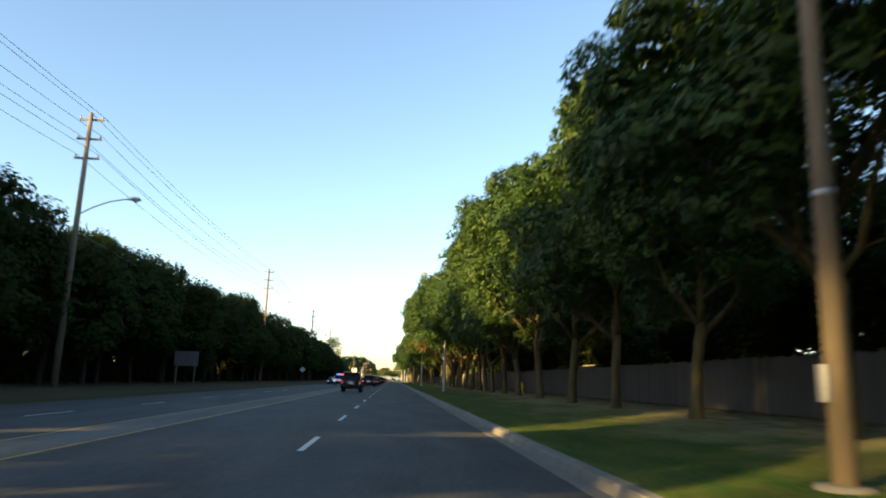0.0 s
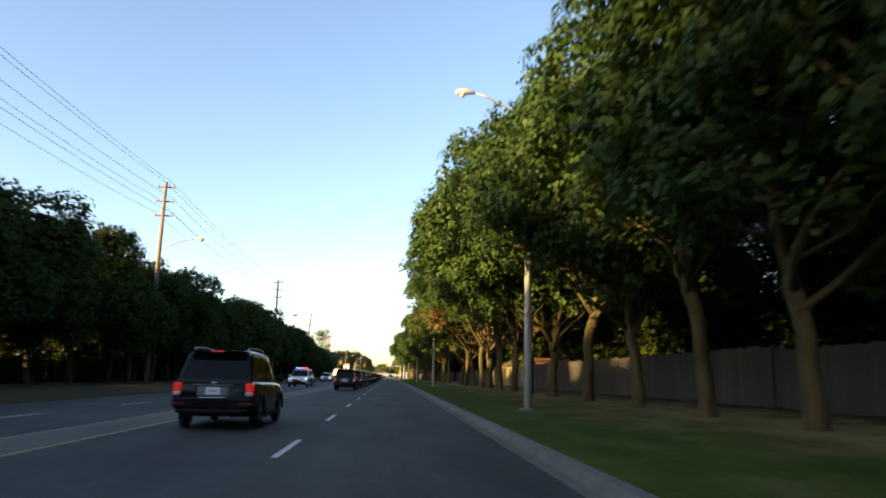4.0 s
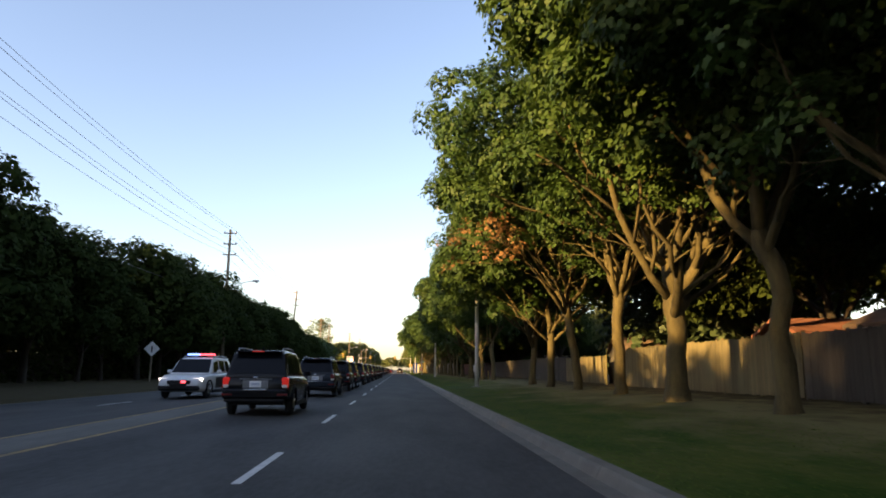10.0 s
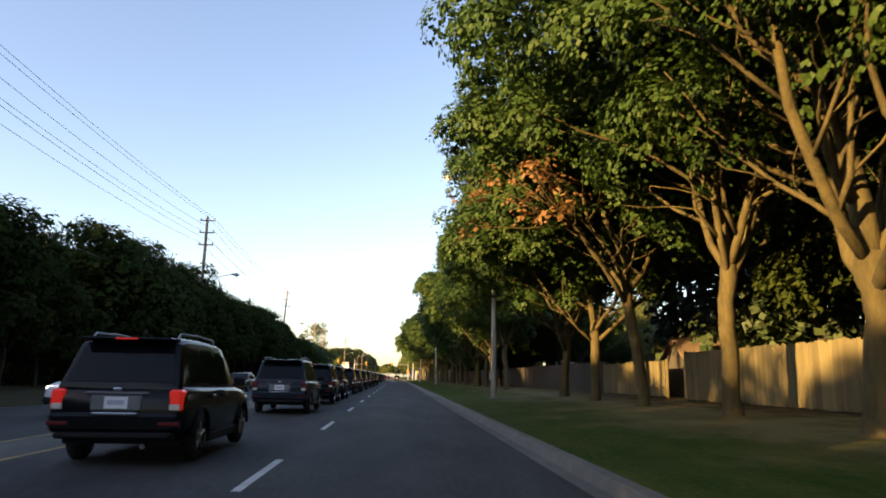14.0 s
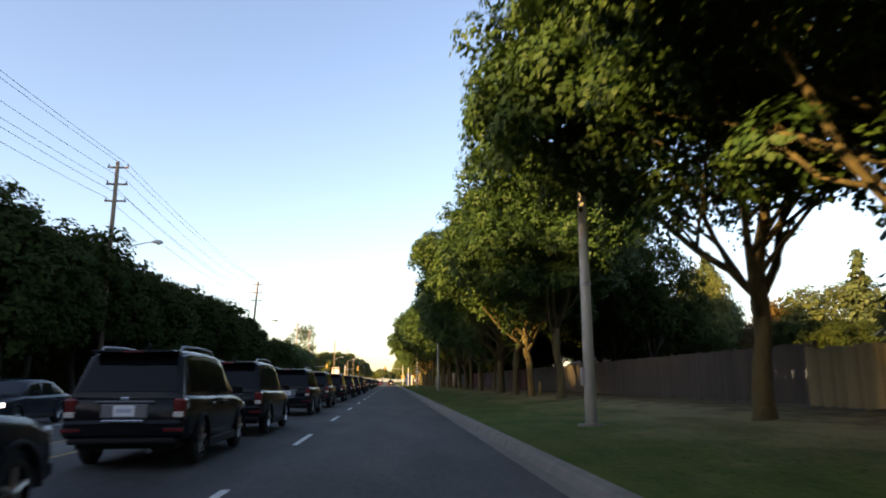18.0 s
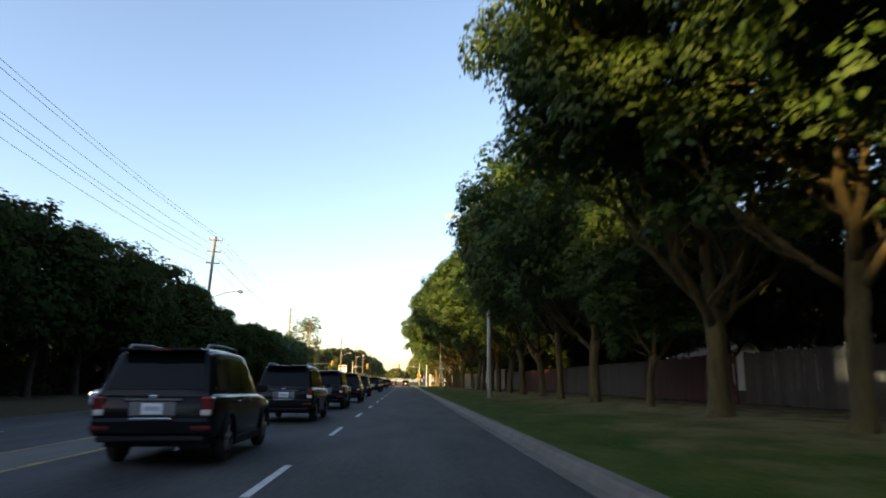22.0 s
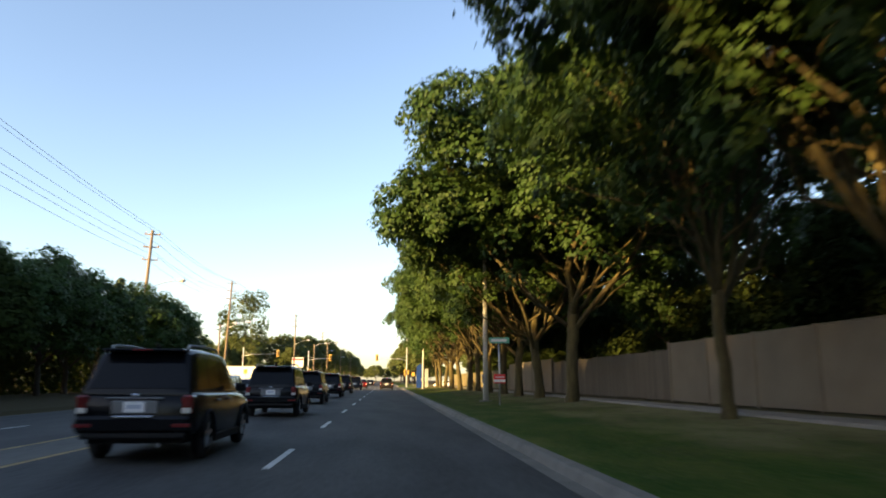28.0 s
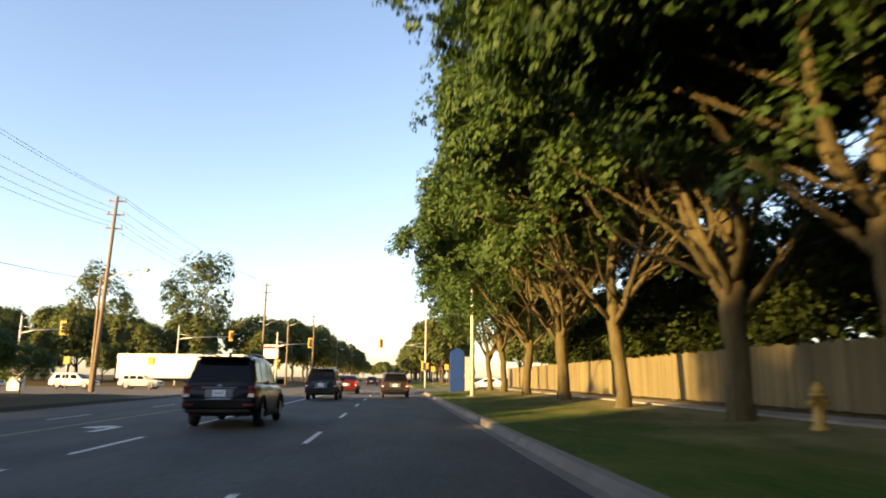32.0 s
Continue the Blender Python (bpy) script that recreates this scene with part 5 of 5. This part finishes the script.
    if beacon:
        bar = boxed("light_bar", TRIM, car, (-0.62, 0.62, 0.42 * L, 0.42 * L + 0.28, H + 0.03, H + 0.08), 0.02)
        boxed("blue_beacon", BAR_BLUE, bar, (0.05, 0.60, 0.42 * L + 0.02, 0.42 * L + 0.26, H + 0.08, H + 0.16), 0.03, "lit blue beacon")
        boxed("red_beacon", BAR_RED, bar, (-0.60, 0.03, 0.42 * L + 0.02, 0.42 * L + 0.26, H + 0.08, H + 0.16), 0.03, "lit red beacon")
        boxed("grille_beacon", BAR_RED, car, (-0.30, -0.10, L + 0.01, L + 0.04, hood - 0.34, hood - 0.26), 0.01, "lit red beacon")
        boxed("push_bar", TRIM, car, (-0.35, 0.35, L + 0.03, L + 0.08, 0.42, hood - 0.36), 0.02)
        for side in (-1, 1):
            boxed("door_panel", TRIM, car, (side * w - 0.006, side * w + 0.008, 0.30 * L, 0.62 * L, 0.42, belt - 0.16), 0.003, "black door panel")
    return car


def lane_z(x):
    return road_z(x) + 0.004


COMING = 180
make_car(pose(-3.7, 131.4, lane_z(-3.7), 0, 0, 0), "black suv with silver roof rails in the inner lane", BLACK_PAINT, 4.6, 1.80, 1.76)
make_car(pose(-3.7, 169.9, lane_z(-3.7), 0, 0, 0), "black suv with silver roof rails in the inner lane", BLACK_PAINT, 4.6, 1.80, 1.76)
make_car(pose(-3.9, 206.5, lane_z(-3.9), 0, 0, 0), "dark slate suv with roof rails in the inner lane", BLUE_PAINT, 4.6, 1.80, 1.76)
make_car(pose(0.0, 314.5, lane_z(0.0), 0, 0, 0.3), "graphite grey suv in the kerb lane", GREY_PAINT, 4.5, 1.85, 1.65)
make_car(pose(0.1, 330.0, lane_z(0.1), 0, 0, 0), "dark suv with red lamps queued in the kerb lane", BLUE_PAINT, 4.5, 1.80, 1.76, lit=True)
make_car(pose(-3.8, 322.5, lane_z(-3.8), 0, 0, 0), "dark red sedan with lit brake lamps in the inner lane", RED_PAINT, 4.65, 1.80, 1.44, "sedan", lit=True, rails=False, name="sedan")
make_car(pose(-3.8, 104.2, lane_z(-3.7), 0, 0, 0), "black suv with lit brake lamps in the inner lane", BLACK_PAINT, 4.5, 1.80, 1.76, lit=True)
make_car(pose(-3.7, 148.9, lane_z(-3.7), 0, 0, 0), "graphite suv with roof rails in the inner lane", GREY_PAINT, 4.6, 1.80, 1.76)
make_car(pose(-3.85, 228.9, lane_z(-3.85), 0, 0, 0), "black suv with silver roof rails in the inner lane", BLACK_PAINT, 4.6, 1.80, 1.76)
make_car(pose(-4.3, 255.5, lane_z(-4.2), 0, 0, 0), "black suv with silver roof rails beside the turn lane", BLACK_PAINT, 4.6, 1.80, 1.76)
make_car(pose(-4.3, 285.8, lane_z(-4.3), 0, 0, 0), "black suv with silver roof rails near the crossing", BLACK_PAINT, 4.6, 1.80, 1.76)
make_car(pose(-4.1, 307.3, lane_z(-4.1), 0, 0, 0), "dark slate suv with roof rails near the crossing", BLUE_PAINT, 4.6, 1.80, 1.76)
make_car(pose(-8.9, 119.6, lane_z(-8.9), 0, 0, COMING - 2), "white and black police suv with lit red and blue beacons", WHITE_PAINT, 4.9, 1.95, 1.75, front_lit=True, beacon=True, two_tone=True)
make_car(pose(-12.0, 140.5, lane_z(-12.0), 0, 0, COMING), "slate blue sedan in the far lane", BLUE_PAINT, 4.6, 1.80, 1.46, "sedan", rails=False, front_lit=True, name="sedan")
make_car(pose(-12.2, 152.0, lane_z(-12.2), 0, 0, COMING), "bronze sedan in the far lane", BRONZE_PAINT, 4.6, 1.80, 1.46, "sedan", rails=False, name="sedan")
make_car(pose(-12.2, 273.8, lane_z(-12.2), 0, 0, COMING), "silver minivan in the far lane", SILVER_PAINT, 5.1, 1.98, 1.74, "van", rails=False, front_lit=True, name="minivan")
make_car(pose(-12.0, 281.4, lane_z(-12.0), 0, 0, COMING), "pale silver sedan in the far lane", SILVER_PAINT, 4.6, 1.80, 1.46, "sedan", rails=False, front_lit=True, name="sedan")
make_car(pose(-6.9, 352.0, lane_z(-6.9), 0, 0, 0), "white suv with lit brake lamps in the turn lane", WHITE_PAINT, 4.6, 1.82, 1.66, lit=True)
make_car(pose(-3.7, 380.0, lane_z(-3.7), 0, 0, 0), "dark sedan past the crossing", BLACK_PAINT, 4.6, 1.80, 1.45, "sedan", rails=False, name="sedan")
make_car(pose(-36.5, 345.5, -0.058, 0, 0, -90), "white suv waiting in the side street", WHITE_PAINT, 4.6, 1.84, 1.66)
make_car(pose(-46.0, 345.5, -0.058, 0, 0, -90), "white hatchback waiting in the side street", WHITE_PAINT, 4.3, 1.78, 1.52, rails=False, name="hatchback")
make_car(pose(-29.6, 346.0, -0.058, 0, 0, -90), "silver hatchback waiting in the side street", SILVER_PAINT, 4.3, 1.78, 1.52, rails=False, name="hatchback")
make_car(pose(14.0, 357.0, -0.058, 0, 0, 90), "white sedan in the side street", WHITE_PAINT, 4.6, 1.80, 1.45, "sedan", rails=False, name="sedan")

make_car(pose(-3.8, 117.2, lane_z(-3.8), 0, 0, 0), "dark slate suv with roof rails in the inner lane", BLUE_PAINT, 4.6, 1.80, 1.76)
make_car(pose(-3.6, 190.4, lane_z(-3.6), 0, 0, 0), "black suv with silver roof rails in the inner lane", BLACK_PAINT, 4.6, 1.80, 1.76)
make_car(pose(-3.9, 62.0, lane_z(-3.9), 0, 0, 0), "black suv with lit brake lamps in the inner lane", BLACK_PAINT, 4.5, 1.80, 1.76, lit=True)

make_car(pose(-12.2, 182.4, lane_z(-12.2), 0, 0, COMING), "silver suv with lit head lamps in the far lane", SILVER_PAINT, 4.6, 1.84, 1.68, front_lit=True)
for y, x in ((125.3, -3.7), (141.0, -3.7), (158.9, -3.7), (180.4, -3.7), (242.3, -4.0), (269.0, -4.2)):
    make_car(pose(x, y, lane_z(x), 0, 0, 0), "black suv with silver roof rails queued in the inner lane", BLACK_PAINT, 4.6, 1.80, 1.76)

# white box trailer in the side street
tr = empty("box_trailer", pose(-33.4, 355.5, -0.058), "long white box trailer crossing the side street", "truck trailer")
boxed("cargo_box", TRAILER_WHITE, tr, (0, 15.0, -1.28, 1.28, 1.15, 4.05), 0.03)
boxed("side_rail", GALV, tr, (0.05, 14.95, -1.30, -1.281, 1.15, 1.28))
boxed("underrun_frame", DARK_METAL, tr, (0.5, 14.0, -0.5, 0.5, 0.85, 1.15))
for x in (11.6, 12.9):
    for sy in (-1.0, 1.0):
        wv, wf = tube([(x, sy - 0.14, 0.5), (x, sy - 0.12, 0.5), (x, sy + 0.12, 0.5), (x, sy + 0.14, 0.5)], [0.42, 0.5, 0.5, 0.42], 16)
        put("wheel", mesh_of("wheel", wv, wf, TYRE, True), tr)
for sy in (-0.6, 0.6):
    boxed("landing_leg", DARK_METAL, tr, (2.6, 2.75, sy - 0.07, sy + 0.07, 0.02, 0.85))

# ---------------- signs ----------------
sg = empty("notice_board", pose(-17.7, 59.9, ground_z(-17.7, 60), 0, 0, 12), "pale blank notice board on two posts", "sign")
for sx in (-0.72, 0.72):
    boxed("post", POLE_WOOD, sg, (sx - 0.05, sx + 0.05, -0.05, 0.05, -0.2, 2.7), 0.01)
boxed("board", BOARD_FACE, sg, (-0.95, 0.95, -0.085, -0.052, 1.55, 2.78), 0.008)
sg = empty("warning_sign", pose(-17.75, 136.1, ground_z(-17.75, 136), 0, 0, 8), "grey diamond sign on a wooden post", "sign")
boxed("post", POLE_WOOD, sg, (-0.05, 0.05, -0.05, 0.05, -0.2, 2.7), 0.01)
v, f = box_data(-0.38, 0.38, -0.075, -0.053, -0.38, 0.38, 0.004)
put("diamond_plate", mesh_of("diamond_plate", v, f, SIGN_WHITE), sg, pose(0, 0, 2.3, 0, 45, 0))
boxed("arrow_bar", DARK_METAL, sg, (-0.05, 0.05, -0.081, -0.0755, 2.05, 2.5))
sg = empty("street_sign", pose(5.25, 250.2, ground_z(5.25, 250), 0, 0, -4), "green street name sign over a red notice on a steel post", "sign")
tubed("post", GALV, sg, [(0, 0, -0.2), (0, 0, 3.14)], [0.035, 0.035], 8)
nb = boxed("name_board", SIGN_GREEN, sg, (-0.48, 0.48, -0.060, -0.036, 2.86, 3.14), 0.006, "green street name board")
boxed("name_bar", SIGN_WHITE, nb, (-0.36, 0.36, -0.063, -0.0605, 2.94, 3.06))
rb = boxed("red_notice", SIGN_RED, sg, (-0.27, 0.27, -0.060, -0.036, 1.0, 1.42), 0.004, "red notice plate with white stripes")
boxed("notice_bar", SIGN_WHITE, rb, (-0.20, 0.20, -0.063, -0.0605, 1.27, 1.31))
boxed("notice_bar", SIGN_WHITE, rb, (-0.27, 0.27, -0.063, -0.0605, 1.06, 1.18))
sg = empty("blue_pillar_sign", pose(5.4, 329.0, ground_z(5.4, 329)), "tall blue pillar sign on the corner lawn", "sign")
boxed("panel", SIGN_BLUE, sg, (-0.62, 0.62, -0.16, 0.16, -0.1, 3.4), 0.03)
v, f = loft([[(-0.62, -0.15, 3.4), (0.62, -0.15, 3.4), (0.05, -0.15, 3.75), (-0.05, -0.15, 3.75)], [(-0.62, 0.15, 3.4), (0.62, 0.15, 3.4), (0.05, 0.15, 3.75), (-0.05, 0.15, 3.75)]])
put("pointed_top", mesh_of("pointed_top", v, f, SIGN_BLUE), sg)
boxed("side_panel", SIGN_BACK, sg, (0.70, 1.25, -0.1, 0.1, -0.1, 3.0), 0.02)
for x, y, h in ((6.4, 385, 3.0), (8.6, 384, 3.2), (4.6, 372, 3.4)):
    sg = empty("small_sign", pose(x, y, ground_z(x, y)), "small orange-lit sign on a post by the crossing", "sign")
    tubed("post", GALV, sg, [(0, 0, -0.2), (0, 0, h)], [0.035, 0.035], 8)
    boxed("plate", SIGNAL_YELLOW, sg, (-0.35, 0.35, -0.06, -0.036, h - 0.9, h), 0.004)
sg = empty("shop_sign", pose(-22, 392, ground_z(-22, 392)), "white pole sign with an orange band beyond the crossing", "sign")
for sx in (-0.8, 0.8):
    tubed("post", GALV, sg, [(sx, 0, -0.2), (sx, 0, 4.2)], [0.08, 0.08], 8)
bd = boxed("board", SIGN_WHITE, sg, (-1.4, 1.4, -0.2, 0.2, 4.2, 6.6), 0.03)
boxed("band", SIGN_RED, bd, (-1.4, 1.4, -0.206, -0.19, 5.9, 6.3))


def hydrant(x, y):
    h = empty("fire_hydrant", pose(x, y, ground_z(x, y)), "yellow fire hydrant in the grass", "fire hydrant", "fire hydrants")
    tubed("barrel", HYDRANT, h, [(0, 0, -0.1), (0, 0, 0.06), (0, 0, 0.07), (0, 0, 0.62), (0, 0, 0.63), (0, 0, 0.68)], [0.16, 0.16, 0.11, 0.11, 0.15, 0.15], 12)
    tubed("bonnet", HYDRANT, h, [(0, 0, 0.68), (0, 0, 0.78), (0, 0, 0.84), (0, 0, 0.90)], [0.13, 0.11, 0.06, 0.03], 12)
    for sx in (-1, 1):
        tubed("outlet_cap", HYDRANT, h, [(sx * 0.10, 0, 0.5), (sx * 0.19, 0, 0.5), (sx * 0.21, 0, 0.5)], [0.065, 0.065, 0.04], 8)


hydrant(9.6, 52.3)
hydrant(8.0, 281.3)
mk = empty("marker_post", pose(9.0, 155.6, ground_z(9.0, 155.6)), "short yellow marker post in the grass", "post")
tubed("post", HYDRANT, mk, [(0, 0, -0.1), (0, 0, 0.78), (0, 0, 0.82)], [0.07, 0.07, 0.03], 8)


# ---------------- crossing signals ----------------
def signal_head(parent, x, y, z, material=SIGNAL_YELLOW, way=-1):
    hd = boxed("signal_head", material, parent, (x - 0.18, x + 0.18, y - 0.12, y + 0.12, z - 0.55, z + 0.55), 0.03)
    boxed("backplate", SIGNAL_YELLOW, hd, (x - 0.30, x + 0.30, y - 0.02, y + 0.02, z - 0.70, z + 0.70), 0.01)
    for k in (-1, 0, 1):
        tubed("lens", LENS_OFF, hd, [(x, y + way * 0.10, z + 0.33 * k), (x, y + way * 0.22, z + 0.33 * k)], [0.13, 0.14], 10)


def mast_signal(x, y, h, arm, arm_z, material=GALV):
    z0 = ground_z(x, y)
    p = empty("traffic_signal", pose(x, y, z0), "steel traffic signal pole with a mast arm and yellow heads", "traffic signal", "traffic signals at the crossing")
    tubed("pole", POLE_CONC, p, [(0, 0, -0.2), (0, 0, h * 0.5), (0, 0, h)], [0.15, 0.12, 0.09], 10)
    tubed("mast_arm", material, p, [(0, 0, arm_z - 0.3), (arm * 0.3, 0, arm_z), (arm, 0, arm_z + 0.15)], [0.07, 0.055, 0.04], 8)
    tubed("mast_strut", material, p, [(0, 0, arm_z + 0.45), (arm * 0.35, 0, arm_z + 0.05)], [0.03, 0.03], 6)
    signal_head(p, arm, 0, arm_z + 0.25)
    signal_head(p, 0.28 if arm > 0 else -0.28, -0.1, 3.0)
    return p


mast_signal(4.3, 367.0, 10.8, -6.4, 5.9)
mast_signal(-16.6, 366.5, 7.5, 4.6, 5.8)
mast_signal(-30.2, 349.5 + 17, 8.2, 7.2, 6.6)
mast_signal(-36.5, 338.0, 7.2, 4.0, 5.8)
pd = empty("pedestrian_signal", pose(-32.0, 338.5, ground_z(-32, 338.5)), "yellow pedestrian signal on a thin post", "traffic signal")
tubed("post", GALV, pd, [(0, 0, -0.2), (0, 0, 3.4)], [0.055, 0.05], 8)
boxed("signal_box", SIGNAL_YELLOW, pd, (-0.3, 0.3, -0.15, 0.15, 2.6, 3.3), 0.03)
pd = empty("pedestrian_signal", pose(-24.0, 338.5, ground_z(-24, 338.5)), "yellow pedestrian signal on a thin post", "traffic signal")
tubed("post", GALV, pd, [(0, 0, -0.2), (0, 0, 3.4)], [0.055, 0.05], 8)
boxed("signal_box", SIGNAL_YELLOW, pd, (-0.3, 0.3, -0.15, 0.15, 2.6, 3.3), 0.03)
cb = empty("utility_cabinet", pose(-34.5, 334.5, ground_z(-34.5, 334.5)), "grey steel utility cabinet on the corner", "utility cabinet")
boxed("body", SIGN_BACK, cb, (-0.6, 0.6, -0.35, 0.35, -0.1, 2.0), 0.02)
boxed("door", SIGN_BACK, cb, (-0.52, 0.52, -0.37, -0.352, 0.1, 1.9), 0.006)
for x, y, h in ((-27.5, 333.5, 10.6), (-13.9 - 1.6, 400, 11), (-16, 372, 9.0), (-15.6, 455, 11), (-15.6, 520, 11)):
    p = empty("wooden_pole", pose(x, y, ground_z(x, y)), "plain wooden pole near the crossing", "utility pole")
    tubed("pole", POLE_WOOD, p, [(0, 0, -0.2), (0, 0, h)], [0.16, 0.11], 10)
    tubed("lamp_arm", GALV, p, [(0, 0, h - 0.5), (1.2, 0, h + 0.1), (2.0, 0, h + 0.2)], [0.04, 0.036, 0.03], 6)
    lamp_head(p, 2.0, 0, h + 0.2)


# ---------------- houses and sheds behind the fence ----------------
def gable(name, m, wx, wy, wall, rise, wall_m, roof_m, label, category, over=0.4):
    """Four walls, a two-sided roof with eaves, a door and windows; the ridge runs along y."""
    h = empty(name, m, label, category)
    t = 0.2
    boxed("wall", wall_m, h, (-wx / 2, -wx / 2 + t, -wy / 2, wy / 2, -0.3, wall))
    boxed("wall", wall_m, h, (wx / 2 - t, wx / 2, -wy / 2, wy / 2, -0.3, wall))
    for s in (-1, 1):
        y0, y1 = (s * wy / 2 - (t if s > 0 else 0), s * wy / 2 + (t if s < 0 else 0))
        sec = [[(-wx / 2 + t + 0.003, y, -0.3), (wx / 2 - t - 0.003, y, -0.3), (wx / 2 - t - 0.003, y, wall), (0, y, wall + rise * 0.94), (-wx / 2 + t + 0.003, y, wall)] for y in (y0, y1)]
        v, f = loft(sec)
        put("gable_wall", mesh_of("gable_wall", v, f, wall_m), h)
        a, b = (0, wall + rise + 0.05), (s * (wx / 2 + over), wall - rise * over / (wx / 2) + 0.05)
        sec = [[(a[0], y, a[1]), (b[0], y, b[1]), (b[0], y, b[1] + 0.12), (a[0], y, a[1] + 0.12)] for y in (-wy / 2 - over, wy / 2 + over)]
        v, f = loft(sec)
        put("roof_slope", mesh_of("roof_slope", v, f, roof_m), h)
    for k in (-1, 1):
        win = boxed("window", GLASS, h, (-wx / 2 - 0.012, -wx / 2 + 0.01, k * wy * 0.22 - 0.5, k * wy * 0.22 + 0.5, wall * 0.45, wall * 0.80))
        boxed("sill", SIGN_WHITE, win, (-wx / 2 - 0.07, -wx / 2, k * wy * 0.22 - 0.6, k * wy * 0.22 + 0.6, wall * 0.45 - 0.08, wall * 0.45 - 0.005))
    return h


gable("garden_shed", pose(14.0, 125.6, 0.58, 0, 0, 90), 2.2, 2.6, 1.75, 0.8, BOARD_GREY, SHINGLE, "grey wooden garden shed with a gable roof", "shed", 0.15)
gable("garden_shed", pose(14.3, 103.4, 0.56), 2.4, 2.6, 2.0, 0.5, SIDING, SHINGLE, "pale garden shed with a low gable roof behind the fence", "shed", 0.12)
gable("garden_shed", pose(14.6, 108.6, 0.56, 0, 0, 90), 2.6, 3.0, 1.95, 0.5, BOARD, SHINGLE_SUNLIT, "small wooden shed behind the fence, reddish sunlight put into its roof colour", "shed", 0.15)
pg = empty("garden_pergola", pose(14.0, 46.6, ground_z(14.0, 46.6)), "flat pale-roofed pergola behind the garden fence", "pergola")
boxed("roof_panel", SIDING, pg, (-1.1, 1.1, -2.3, 2.3, 1.95, 2.05), 0.02)
for sx in (-0.95, 0.95):
    for sy in (-2.1, 2.1):
        boxed("post", BOARD_GREY, pg, (sx - 0.05, sx + 0.05, sy - 0.05, sy + 0.05, -0.2, 1.95), 0.008)
    boxed("beam", BOARD_GREY, pg, (sx - 0.04, sx + 0.04, -2.3, 2.3, 1.82, 1.949), 0.006)
gable("house", pose(27, 97, 0.65, 0, 0, 90), 9, 11, 3.0, 1.6, SIDING, SHINGLE, "pale house with a low gable roof behind the fence", "house")
gable("house", pose(28, 113, 0.65), 9, 10, 3.0, 1.7, BRICK, SHINGLE, "brick house with a brown roof behind the fence", "house")
gable("house", pose(34, 140, 0.65), 9, 10, 2.8, 1.7, BRICK, SHINGLE, "brick bungalow with a brown roof behind the fence", "house")
gable("house", pose(31, 210, 0.65), 9, 11, 3.0, 1.7, SIDING, SHINGLE, "pale house behind the fence", "house")
gable("house", pose(30, 60, 0.65), 9, 11, 3.0, 1.7, BRICK, SHINGLE, "brick house behind the fence", "house")
gable("house", pose(30, 268, 0.65), 9, 11, 3.0, 1.7, BRICK, SHINGLE, "brick house behind the fence", "house")

# ---------------- grass tufts along the verge ----------------
def tufts(name, x0, x1, y0, y1, per_m2, seed, label):
    rng = np.random.default_rng(seed)
    n = int((x1 - x0) * (y1 - y0) * per_m2)
    x, y = rng.uniform(x0, x1, n), rng.uniform(y0, y1, n)
    z = np.array([ground_z(a, b) for a, b in zip(x, y)])
    V, a = [], rng.uniform(0, 6.28, n)
    h = rng.uniform(0.008, 0.022, n)
    P = np.stack([x, y, z - 0.005], 1)
    D = np.stack([np.cos(a), np.sin(a), 0 * a], 1)
    lean = rng.normal(size=(n, 3)) * 0.06
    lean[:, 2] = 0
    up = np.stack([0 * h, 0 * h, h], 1)
    V = np.stack([P - D * 0.012, P + D * 0.012, P + up + lean + D * 0.006, P + up * 0.9 + lean - D * 0.007], 1).reshape(-1, 3)
    F = (np.arange(n)[:, None] * 4 + np.arange(4)[None, :])
    me = bpy.data.meshes.new(name)
    me.vertices.add(len(V))
    me.vertices.foreach_set("co", V.astype(np.float32).ravel())
    me.loops.add(F.size)
    me.loops.foreach_set("vertex_index", F.astype(np.int32).ravel())
    me.polygons.add(n)
    me.polygons.foreach_set("loop_start", (np.arange(n) * 4).astype(np.int32))
    me.materials.append(BLADE)
    me.update(calc_edges=True)
    tagged(put(name, me), label, "grass", kind="stuff")


tufts("verge_grass", 2.91, 7.6, -2, 334, 85, 3, "short patchy grass blades on the verge")
tufts("far_verge_grass", -18.6, -14.66, -6, 300, 9, 4, "short dry grass blades on the far verge")
